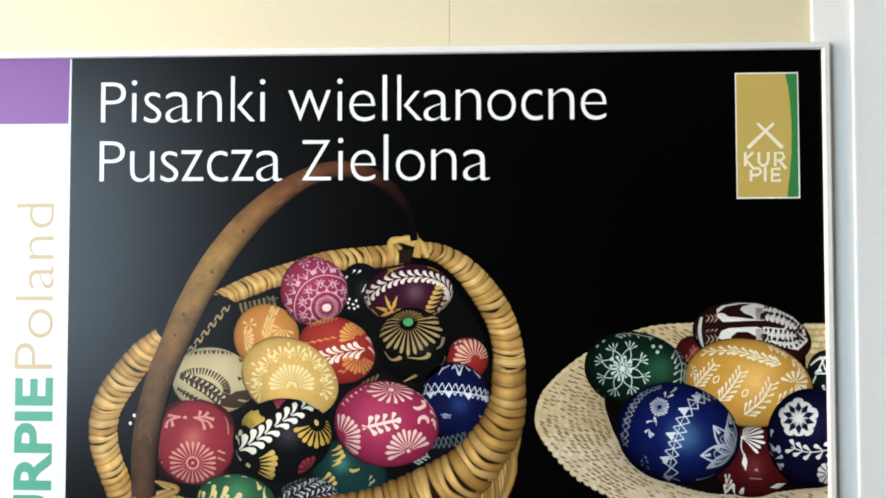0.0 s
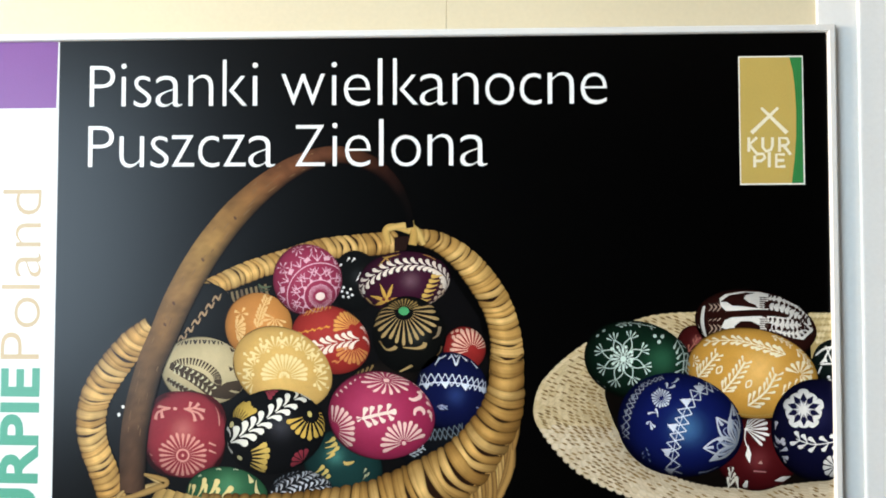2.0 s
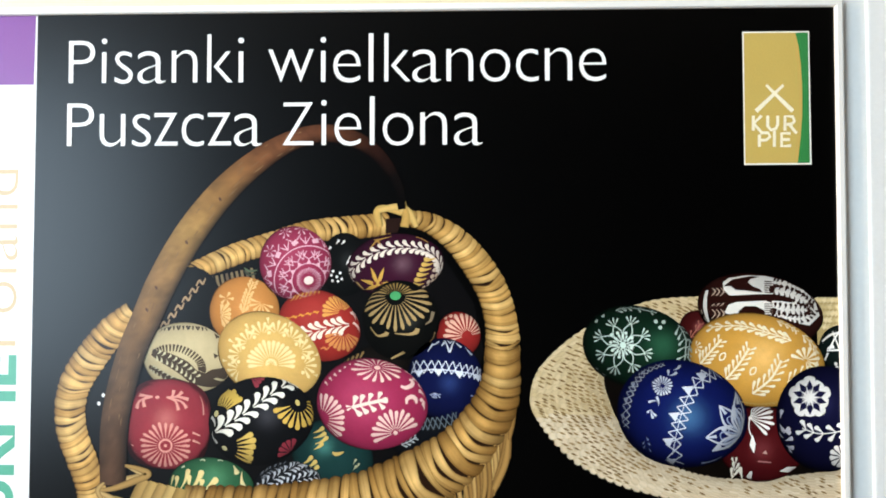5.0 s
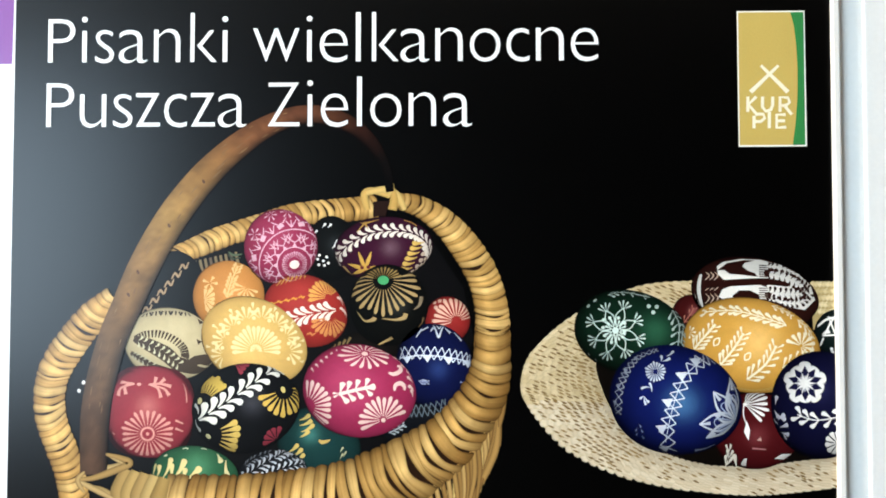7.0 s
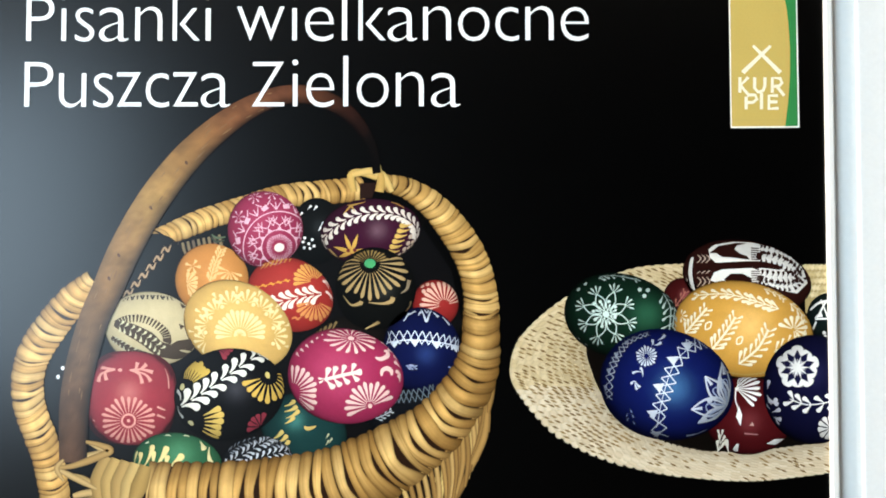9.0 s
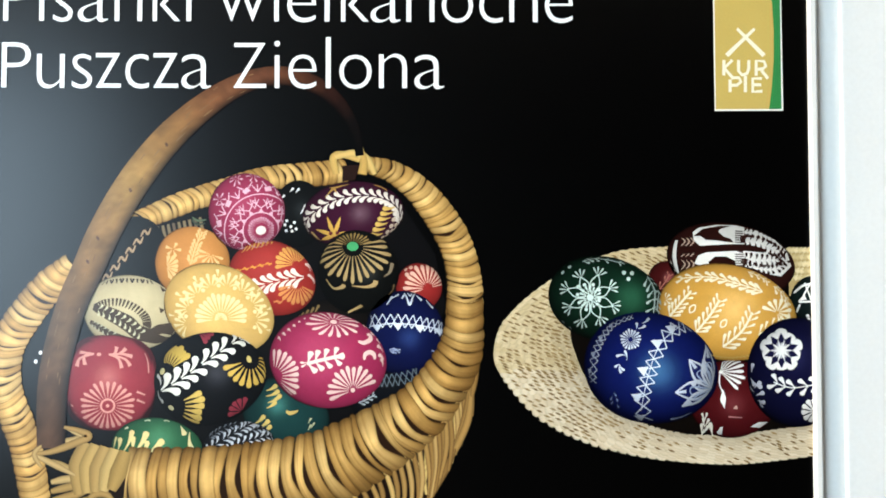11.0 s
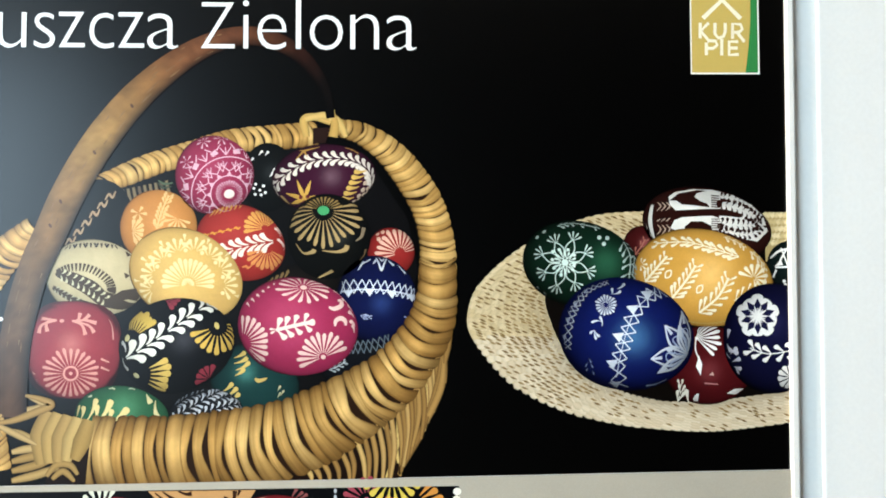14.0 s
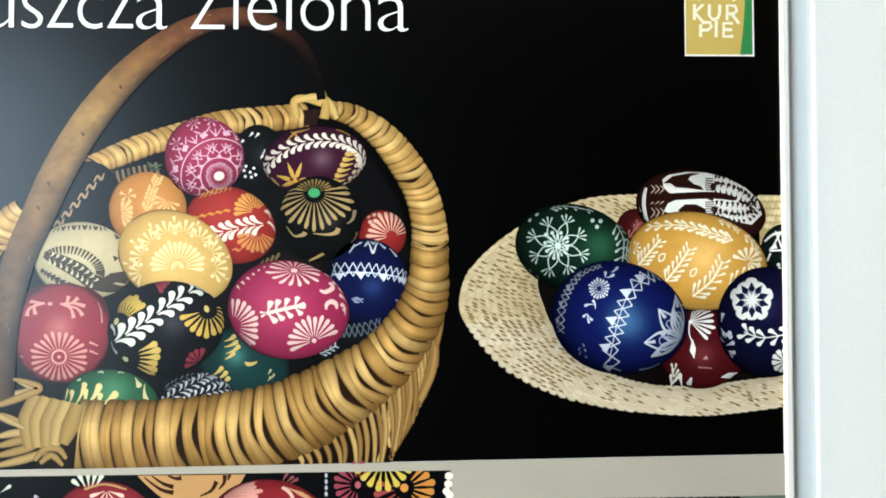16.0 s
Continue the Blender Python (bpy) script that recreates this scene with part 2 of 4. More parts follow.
        for chain in ((top, low) if crossed else (top,)):
            for a, b in zip(chain, chain[1:]):
                self.ribbon([a, b], (w, w), col, soft=1)
        for i in filled:
            if 0 < i < 2 * n:
                mx, my = (top[i - 1][0] + top[i + 1][0]) / 2, (top[i - 1][1] + top[i + 1][1]) / 2
                self.poly([top[i - 1], top[i + 1], (mx * 1.7 - top[i][0] * 0.7, my * 1.7 - top[i][1] * 0.7)], col)

    def dots(self, pts, r, col):
        for x, y in pts:
            self.disc(x, y, r, r, col, n=8)


def tessellate(rings):
    return tessellate_polygon(rings)


def smooth(pts, k):
    """A Catmull-Rom line through the points, k steps a span."""
    if k <= 1 or len(pts) < 3:
        n = 1 if len(pts) > 2 else max(1, min(k, 4))
        return [(a[0] + (b[0] - a[0]) * i / n, a[1] + (b[1] - a[1]) * i / n) for a, b in zip(pts, pts[1:]) for i in range(n)] + [pts[-1]]
    ext = [pts[0], *pts, pts[-1]]
    out = []
    for p0, p1, p2, p3 in zip(ext, ext[1:], ext[2:], ext[3:]):
        for i in range(k):
            t = i / k
            out.append(tuple(0.5 * (2 * b + (c - a) * t + (2 * a - 5 * b + 4 * c - d) * t * t + (3 * b - a - 3 * c + d) * t ** 3)
                             for a, b, c, d in zip(p0, p1, p2, p3)))
    return out + [pts[-1]]


def egg_tone(at, a, b, ang, light=(0.05, -0.22), deep=0.8):
    """How light the photographed egg is at a point."""
    c, s = math.cos(radians(ang)), math.sin(radians(ang))

    def tone(x, y):
        dx, dy = x - at[0], y - at[1]
        p, q = (dx * c + dy * s) / a, (-dx * s + dy * c) / b
        r = min(p * p + q * q, 1.0)
        px, py = dx / max(a, b), dy / max(a, b)
        z = math.sqrt(1 - r)
        return max(0.06, 0.08 + 0.90 * z ** deep + 0.35 * (px * light[0] + py * light[1]) * 1.6)
    return tone


def egg(at, a, b, ang, col, layer, gloss=0.25, shine=(0.08, -0.12), wide=0.05, light=(0.05, -0.22), label="", blunt=0.06, deep=0.8, glow=None, square=2.0):
    """A photographed egg: its body, and an Ink for the ornaments on it."""
    k = Ink(layer)
    k.mottle = 0.10
    tone = egg_tone(at, a, b, ang, light, deep)
    base = lin(col)
    sheen = lin(glow) if glow else [0.18 + 0.82 * u / max(base) for u in base]
    c, s = math.cos(radians(ang)), math.sin(radians(ang))
    P, C, F = [at], [], []
    rings, spokes = 12, 44
    for i in range(1, rings + 1):
        r = math.sin(i / rings * math.pi / 2)
        for j in range(spokes):
            t = 2 * math.pi * j / spokes
            rim = r / (abs(math.cos(t)) ** square + abs(math.sin(t)) ** square) ** (1 / square)
            p, q = rim * math.cos(t), rim * math.sin(t) * (1 - blunt * math.cos(t))
            P.append((at[0] + p * a * c - q * b * s, at[1] + p * a * s + q * b * c))
    for x, y in P:
        dx, dy = (x - at[0]) / max(a, b) - shine[0], (y - at[1]) / max(a, b) - shine[1]
        g = gloss * math.exp(-(dx * dx + dy * dy) / wide)
        t = tone(x, y)
        C.append([u * t + g * h for u, h in zip(base, sheen)])
    F = [(0, 1 + j, 1 + (j + 1) % spokes) for j in range(spokes)]
    F += [(1 + i * spokes + j, 1 + (i + 1) * spokes + j, 1 + (i + 1) * spokes + (j + 1) % spokes, 1 + i * spokes + (j + 1) % spokes)
          for i in range(rings - 1) for j in range(spokes)]
    k.add(P, F, C)
    body = k.done("printed_egg", board, label)

    def keep(x, y):
        """Paintwork bends away with the egg towards its outline."""
        dx, dy = x - at[0], y - at[1]
        p, q = (dx * c + dy * s) / a, (-dx * s + dy * c) / b
        r = math.hypot(p, q)
        if r < 0.86:
            return x, y
        g = (0.86 + 0.125 * math.tanh((r - 0.86) / 0.125)) / r
        return at[0] + dx * g, at[1] + dy * g

    return body, Ornament(layer + 1, body, lambda x, y: min(1.0, tone(x, y) * 1.10), keep)


class Ornament:
    """The paintwork on a photographed egg: every motif is a part of its own."""

    def __init__(self, layer, body, tint=None, keep=None):
        self.layer, self.body, self.tint, self.keep, self.n = layer, body, tint, keep, 0

    def one(self, name, how, *a, **b):
        k = Ink(self.layer)
        k.tint, k.keep, k.n = self.tint, self.keep, self.n
        self.n += 1
        how(k, *a, **b)
        k.apart(name, self.body)

    def above(self):
        """A second coat, over what is painted so far."""
        self.layer, self.n = self.layer + 0.96, 0

    def rosette(self, *a, **b):
        self.one("painted_petal", Ink.rosette, *a, **b)

    def sprig(self, *a, **b):
        self.one("painted_leaf", Ink.sprig, *a, **b)

    def zigzag(self, *a, **b):
        self.one("painted_line", Ink.zigzag, *a, **b)

    def dots(self, pts, r, col):
        for p in pts:
            self.one("painted_dot", Ink.disc, *p, r, r, col)

    def ribbon(self, *a, **b):
        self.one("painted_stroke", Ink.ribbon, *a, **b)

    def petal(self, *a, **b):
        self.one("painted_petal", Ink.petal, *a, **b)

    def poly(self, *a, **b):
        self.one("painted_shape", Ink.poly, *a, **b)

    def comma(self, *a, **b):
        self.one("painted_drop", Ink.comma, *a, **b)

    def garland(self, *a, **b):
        self.one("painted_drop", Ink.garland, *a, **b)

    def disc(self, *a, **b):
        self.one("painted_dot", Ink.disc, *a, **b)


class Strands(Ornament):
    """Loose strokes of the photograph, each a part of its own."""

    def __init__(self, layer, body, name):
        self.layer, self.body, self.tint, self.keep, self.n, self.name = layer, body, None, None, 0, name

    def ribbon(self, *a, **b):
        self.one(self.name, Ink.ribbon, *a, **b)


def wrapped_rim(layer, pts, widths, n, cols, lean=0.25, bow=0.55, dark=0.14, low=0.0):
    """Cane wound round a rim: each turn is a rounded band across the line."""
    line = smooth(pts, 24)
    lens = [0.0]
    for a, b in zip(line, line[1:]):
        lens.append(lens[-1] + math.hypot(b[0] - a[0], b[1] - a[1]))
    tot = lens[-1]
    xs, ys = [p[0] for p in line], [p[1] for p in line]

    def at(d):
        d = min(max(d, 0.0), tot)
        x, y = np.interp(d, lens, xs), np.interp(d, lens, ys)
        x2, y2 = np.interp(min(d + 9, tot), lens, xs), np.interp(min(d + 9, tot), lens, ys)
        x1, y1 = np.interp(max(d - 9, 0), lens, xs), np.interp(max(d - 9, 0), lens, ys)
        L = math.hypot(x2 - x1, y2 - y1) or 1
        return x, y, -(y2 - y1) / L, (x2 - x1) / L, np.interp(d / tot, np.linspace(0, 1, len(widths)), widths)

    under = Ink(layer)
    under.ribbon(line[14:-8], [w * 0.86 for w in widths], "2a170c", soft=1)
    under.done("rim_core", basket, "dark rod under the cane winding")
    cut = [i + 0.62 * (random.random() - 0.5) for i in range(n + 1)]
    for i in range(n):
        k = Ink(layer + 1)
        k.n, k.mottle = i, 0.22
        d0, d1 = cut[i] * tot / n, cut[i + 1] * tot / n
        wide = (d1 - d0)
        slit = wide * (random.uniform(0.25, 0.42) if random.random() < dark else random.uniform(0.03, 0.1))
        heart = random.uniform(-0.2, 0.6)
        bright = 0.84 + 0.26 * random.random()
        base = [v * bright for v in lin(random.choice(cols))]
        slope, curl = lean + 0.3 * (random.random() - 0.5), bow * (0.7 + 0.6 * random.random())
        grain = [0.88 + 0.18 * random.random() for _ in range(9)]
        out = 0.462 + 0.02 * random.random()
        split = random.choice((0, 0, 3, 4, 5, 6))
        P_, C = [], []
        for a in range(12):
            s = -1 + 2 * a / 11
            for b in range(9):
                u = b / 8
                gap = slit * math.exp(-((s + heart) / 0.55) ** 2) * (1 - u)
                d = d0 + gap + wide * (0.5 + (u - 0.5) * 1.06) + (slope * s + curl * (1 - s * s)) * tot / n
                x, y, nx, ny, w = at(d)
                ww = w * (out + 0.032 * math.sin(math.pi * u))
                P_.append((x + nx * s * ww, y + ny * s * ww))
                t = (0.66 + 0.38 * math.sin(math.pi * min(1.0, 0.12 + u * 0.95)) ** 0.8) * grain[b]
                t *= 0.97 + 0.2 * math.exp(-((s - 0.2) / 0.28) ** 2)
                if split and b == split:
                    t *= 0.84
                t *= 0.30 + 0.76 * math.sqrt(max(0, 1 - (0.90 * s + 0.10) ** 2))
                t *= 1 - low * max(0, -s - 0.05) - 0.8 * low * max(0, s - 0.4)
                if b in (0, 8):
                    t *= 0.45 if b == 0 else 0.7
                C.append([base[0] * t, base[1] * t ** 1.12, base[2] * t ** 1.3])
        k.add(P_, [(a * 9 + b, a * 9 + b + 1, a * 9 + b + 10, a * 9 + b + 9) for a in range(11) for b in range(8)], C)
        k.done("cane_turn", basket)


def words(text, at, end, height, col, name, weight=0.0, layer=27, snug=False):
    """Lettering from at to end along its base line, with the given height of a capital."""
    cu = bpy.data.curves.new(name, "FONT")
    cu.body, cu.size, cu.offset, cu.resolution_u = text, 1.0, weight, 4
    tmp = bpy.data.objects.new(name, cu)
    scene.collection.objects.link(tmp)
    bpy.context.view_layer.update()
    me = bpy.data.meshes.new_from_object(tmp.evaluated_get(bpy.context.evaluated_depsgraph_get()))
    bpy.data.objects.remove(tmp)
    co = np.array([v.co for v in me.vertices])
    x0, x1 = co[:, 0].min(), co[:, 0].max()
    y0, y1 = (co[:, 1].min() if snug else 0.0), co[:, 1].max()
    L = math.hypot(end[0] - at[0], end[1] - at[1])
    ex, ey = (end[0] - at[0]) / L, (end[1] - at[1]) / L
    k = Ink(layer)
    pts = []
    for x, y, _ in co:
        u, v = (x - x0) / (x1 - x0) * L, (y - y0) / (y1 - y0) * height
        pts.append((at[0] + u * ex + v * ey, at[1] + u * ey - v * ex))
    k.add(pts, [list(p.vertices) for p in me.polygons], [lin(col)] * len(pts))
    bpy.data.meshes.remove(me)
    return k.done(name, board)


def rail(name, a, b, label=""):
    """One side of the frame between two corners of the print, mitred, with a rounded lip."""
    (x0, y0), (x1, y1) = a, b
    L = math.hypot(x1 - x0, y1 - y0)
    ex, ey = (x1 - x0) / L, (y1 - y0) / L
    bm = bmesh.new()
    prof = ((0.0, 0.0004), (0.0, -0.0028), (0.0012, -0.0044), (0.0062, -0.0044), (0.0078, -0.0034), (0.0084, -0.0015), (0.0084, WALL - 0.004))
    ends = []
    for (x, y), sgn in ((a, -1), (b, 1)):
        ends.append([bm.verts.new((x * U + (ex * sgn + ey) * o, d, -(y * U + (ey * sgn - ex) * o))) for o, d in prof])
    for i in range(len(prof) - 1):
        bm.faces.new((ends[0][i], ends[0][i + 1], ends[1][i + 1], ends[1][i]))
    bm.faces.new((ends[0][-1], ends[0][0], ends[1][0], ends[1][-1]))
    bm.faces.new(ends[0])
    bm.faces.new(ends[1][::-1])
    bmesh.ops.recalc_face_normals(bm, faces=bm.faces)
    return part(name, bm, PLASTIC, board, label)


def grid(c):
    """A layout grid of the artwork, laid a little askew on the sheet."""
    def at(x, y):
        w = c[6] * x + c[7] * y + 1
        return ((c[0] * x + c[1] * y + c[2]) / w, (c[3] * x + c[4] * y + c[5]) / w)
    return at


lay = grid((1.0239, 0.00055574, -798.27, -0.00046741, 1.0232, -489.19, 1.1675e-05, 2.4708e-05))
lay_low = grid((0.93621, 0.0019948, -622.4, -0.0035223, 0.94095, -301.96, -2.6158e-05, 1.804e-05))
late = grid((0.938717, 0.00233175, -623.958, -0.00349349, 0.943433, -302.823, -2.40824e-05, 1.89751e-05))
early = grid((1.08, 0.000133111, -873.78, -0.00179858, 1.07855, -565.129, 1.95887e-05, 2.3601e-05))


def P(*pts):
    """Points of the large photograph's own layout grid."""
    return [late(x, y) for x, y in pts]


# ---- the printed sheet ----
TL, TR = (-1048.3, -498.2), (692.4, -506.0)
BL, BR = (-863.9, 922.3), (694.2, 937.8)
PHOTO_BR = (692.8, 458.7)
PHOTO_BL = (-768.8, 476.7)
k = Ink(0)
k.poly([TL, TR, BR, BL], "e0e2df")
k.done("paper_sheet", board, "white paper of the glossy print")
k = Ink(1)
k.poly([(-767.4, -499.5), TR, PHOTO_BR, PHOTO_BL], "010101")
k.done("printed_photograph", board, "black printed photograph ground")
k = Ink(1)
k.poly([TL, (-770.3, -499.3), (-772.6, -370.7), (-1048.4, -369.9)], "8e549a")
k.done("purple_square", board, "flat purple printed square")
words("Poland", (-796.8, 110.6), (-797.1, -213.6), 76, "cbb08a", "strip_lettering", weight=-0.012, layer=3)
words("KURPIE", (-800.4, 509.7), (-798.8, 127.2), 72, "3fa68c", "strip_lettering", weight=0.03, layer=3)


def letters(text, spans, base, slope):
    """A line of the title: every letter stands in its own span of the line."""
    for ch, (x0, x1) in zip(text, spans):
        y = base + slope * (x0 - 150)
        tall = 85 if ch in "kl" else 79 if ch == "i" else 75 if ch in "PZ" else 57.5
        drop = 1.5 if ch in "seaocu" else 0
        words(ch, early(x0, y + drop), early(x1, y + drop + slope * (x1 - x0)), tall * 1.045, "f4f4f0", "title_letter", weight=-0.015, snug=True)


letters("Pisanki", ((150, 195), (206, 215.5), (229, 260), (268, 317), (327, 371), (388, 432), (441, 451)), 176, -0.0062)
letters("wielkanocne", ((493, 571), (583, 592.5), (605, 652), (666, 674), (693, 738), (741, 791), (800, 846), (858, 910), (920, 959), (970, 1017), (1029, 1076)), 176, -0.0062)
letters("Puszcza", ((147, 193), (203, 247), (259, 291), (297, 337), (344, 382), (389, 429), (434, 483)), 284, -0.004)
letters("Zielona", ((518, 571), (584, 593.5), (607, 653), (668, 676), (690, 743), (755, 801), (813, 863)), 284, -0.004)

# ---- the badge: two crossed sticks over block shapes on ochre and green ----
k = Ink(3)
k.poly([(527.5, -462.1), (647.6, -462.5), (649.0, -219.8), (528.6, -219.0)], "f3efe0")
badge = k.done("printed_badge", board, "ochre and green badge with pale edge")
k = Ink(4)
k.poly([(530.0, -459.5), (645.6, -460.0), (646.0, -222.8), (530.6, -222.0)], "cfae5c")
k.done("badge_field", badge, "flat ochre field")
k = Ink(5)
k.poly([(622.6, -459.9), (645.6, -460.0), (646.0, -222.8), (624.2, -222.3), (629.7, -264.1), (633.4, -309.5), (634.1, -360.1), (631.8, -405.7), (628.3, -436.2)], "0d8a48")
k.done("badge_curve", badge, "green curved edge field")
k = Strands(6, badge, "crossed_stick")
k.ribbon([(569.3, -364.4), (616.6, -316.6)], (5, 8), "f3e8c8", soft=1)
k.ribbon([(600.3, -364.2), (550.7, -316.8)], (5, 8), "f3e8c8", soft=1)
k = Strands(6, badge, "badge_bar")
for line in ([(545.7, -308.8), (545.3, -281.5)], [(560.6, -308.7), (546.5, -294.6), (562.2, -275.4)], [(571.6, -308.7), (571.3, -289.5), (577.2, -282.4), (586.2, -285.4), (589.3, -293.5), (589.5, -308.6)],
             [(602.1, -281.3), (602.5, -307.6), (616.4, -306.5), (619.3, -298.4), (614.2, -293.4), (603.3, -292.4)], [(610.2, -292.4), (623.0, -276.2)],
             [(555.9, -252.2), (556.2, -274.4)], [(558.2, -277.4), (572.2, -277.4), (575.1, -270.3), (568.0, -264.3), (557.1, -264.3)], [(583.2, -281.4), (582.8, -252.1)],
             [(612.0, -276.3), (596.1, -276.3), (595.7, -253.1), (612.7, -254.1)], [(595.9, -265.2), (610.8, -265.2)]):
    k.ribbon(line, (5.5, 5.5), "f3e8c8", soft=1)

# ---- the photographed straw dish ----
OUT = [(447.4, 18.3), (350.0, 28.3), (245.2, 73.3), (165.3, 139.1), (141.2, 200.6), (159.9, 248.1), (229.0, 318.9), (327.6, 362.6), (435.8, 384.7), (543.7, 392.9), (632.0, 386.6), (730.0, 373.5)]
INN = [(446.7, 85.9), (369.4, 86.0), (304.6, 120.9), (274.5, 160.7), (285.1, 210.1), (303.7, 249.6), (338.0, 293.8), (397.0, 323.1), (465.7, 341.4), (554.2, 343.0), (632.8, 333.8), (730.9, 322.7)]
k = Ink(2)
k.poly(smooth(OUT, 6) + smooth(INN, 6)[::-1], "cdb48a")
k.poly([(653.3, 19.1), (736.1, 20.1), (734.4, 120.1), (655.7, 120.3)], "b59a66")
dish = k.done("printed_dish", board, "coiled pale straw dish in the photograph")
k = Ink(3)
k.poly(smooth(INN, 4) + [(734.6, 110.2), (518.0, 80.9)], "0b0705")
k.done("dish_hollow", dish, "dark hollow of the dish")
k = Ink(3)
for ring in range(11):
    f = (ring + 0.5) / 11
    line = [(a[0] * (1 - f) + b[0] * f, a[1] * (1 - f) + b[1] * f) for a, b in zip(OUT, INN)]
    pts = smooth([(a[0] * (1 - f - 0.03) + b[0] * (f + 0.03), a[1] * (1 - f - 0.03) + b[1] * (f + 0.03)) for a, b in zip(OUT, INN)], 26)
    off = smooth([(a[0] * (1 - f + 0.03) + b[0] * (f - 0.03), a[1] * (1 - f + 0.03) + b[1] * (f - 0.03)) for a, b in zip(OUT, INN)], 26)
    for i in range(0, len(pts) - 5, 4):
        a, b = pts[i], off[i + 4]
        o = min(i // 26, 11)
        gap = math.hypot(OUT[o][0] - INN[o][0], OUT[o][1] - INN[o][1]) / 11
        tone = random.choice(("cfb78e", "cab186", "d4bd94"))
        if a[1] > 230:
            tone = random.choice(("d3bfa0", "cfba9a", "d8c6a8"))
        w = max(gap, 5) * 1.35
        k.n = ring % 3 * 4 + i // 4 % 4
        level = (1.04 - 0.34 * f ** 2.5) * (0.97 + 0.06 * random.random())
        k.tint = lambda x, y, v=level: v
        k.ribbon([(a[0] - 1, a[1]), ((a[0] + b[0]) / 2, (a[1] + b[1]) / 2), (b[0] + 1, b[1])], (w * 0.6, w, w * 0.6), tone, edge=0.80, soft=4)
tagged(k.done("straw_coil", dish, "pale plaited straw coils"), kind="stuff")
k = Ink(4)
for ring in range(1, 11):
    f = ring / 11
    line = [(a[0] * (1 - f) + b[0] * f, a[1] * (1 - f) + b[1] * f) for a, b in zip(OUT, INN)]
    pts = smooth(line, 8)
    for i in range(1, len(pts) - 2, 1):
        if (i < 54 and random.random() < 0.62) or random.random() < 0.2:
            x, y = pts[i]
            x, y = x + 5 * random.random(), y + 2 * random.random()
            k.ribbon([(x - 5.5, y - 2.4), (x, y), (x + 5.5, y + 2.2)], (0.8, 3.6, 0.6), random.choice(("8a6c42", "987a4e", "7a5c36")), soft=3)
tagged(k.done("straw_stitches", dish, "small dark gaps between straw coils"), kind="stuff")
k = Ink(3)
for row in range(5):
    for i in range(7):
        x, y = 1438 + i * 7 + 3 * (row % 2), 503 + row * 12
        k.ribbon([(lay(x, y)[0] - 4, lay(x, y)[1] + 2), (lay(x, y)[0] + 4, lay(x, y)[1] - 2)], (9, 9), random.choice(("d6bf8e", "c9b07c", "e0cb9c")), edge=0.8, soft=2)
tagged(k.done("straw_rim", dish), kind="stuff")

# eggs in the dish
W = "f1efe8"
body, m = egg((442.8, 77.0), 34, 34, 0, "4a1212", 6, label="dark red painted egg in the photograph")
m.sprig([(428.8, 92.9), (440.8, 77.0), (446.9, 66.1)], 3, 14, 3, "b06a5a")
body, m = egg((554.1, 43.1), 113, 65, 9, "331410", 6, gloss=0.04, deep=0.6, label="brown and white cut-paper patterned egg in the photograph")
BR_, PW = "2c100c", "ece8de"
m.poly(P((1172, 318), (1182, 309), (1215, 303), (1250, 303), (1290, 312), (1325, 330), (1345, 352), (1350, 380), (1330, 398), (1300, 392), (1282, 384), (1262, 380), (1262, 352), (1240, 340), (1210, 345), (1184, 342), (1174, 332)), PW)
m.poly(P((1175, 374), (1182, 360), (1200, 353), (1250, 352), (1266, 358), (1266, 380), (1230, 376), (1190, 380)), PW)
m.ribbon(P((1142, 332), (1139, 362), (1145, 396)), (6, 7, 6), "e9e6dc")
for x in (1152, 1160, 1168):
    for y, h in ((328, 15), (350, 12), (368, 18)):
        m.ribbon(P((x, y), (x + 6, y + h * 0.45), (x - 1, y + h)), (1, 2.6, 1), "c4a894")
for x, y in ((1128, 366), (1134, 380), (1130, 394)):
    m.petal(*late(x, y), 75, 10, 4, "c8b8aa")
m.above()
m.poly(P((1173, 325), (1190, 312), (1222, 306), (1240, 307), (1222, 312), (1218, 318), (1228, 326), (1240, 330), (1246, 337), (1236, 336), (1214, 333), (1196, 332), (1186, 325)), BR_)
m.poly(P((1200, 372), (1212, 362), (1232, 362), (1248, 370), (1250, 380), (1204, 380)), BR_)
m.ribbon(P((1150, 352), (1200, 348), (1262, 346), (1300, 352)), (12, 12, 12, 7), BR_)
for i in range(6):
    m.ribbon(P((1248, 316 + 4 * i), (1262, 317 + 4 * i)), (2, 2), BR_, soft=1)
    m.ribbon(P((1248, 358 + 4 * i), (1264, 358 + 4 * i)), (2, 2), "6a5a50", soft=1)
for line, n in ((((1262, 318), (1292, 322), (1322, 336), (1340, 356)), 11), (((1262, 372), (1292, 384), (1322, 384), (1340, 368)), 11)):
    m.garland(P(*line), n, 3, 6, 5.5, BR_)
for line in (((1264, 332), (1292, 338), (1318, 350), (1334, 362)), ((1264, 366), (1292, 369), (1318, 369), (1334, 366))):
    m.garland(P(*line), 9, 2, 9, 5.5, BR_)
m.disc(*late(1262, 331), 5, 7, BR_)
m.disc(*late(1264, 371), 6, 6, BR_)
body, m = egg((702.1, 110.3), 45, 42, 0, "0c1c1a", 7, label="black and green egg with white lattice in the photograph")
m.poly([(670.6, 112.3), (681.6, 100.4), (685.4, 110.3)], W)
m.ribbon([(662.9, 98.5), (677.9, 86.6), (693.7, 82.6)], (3, 4, 4), W)
m.ribbon([(675.5, 112.3), (685.7, 92.5), (693.7, 80.6)], (3, 3, 3), W)
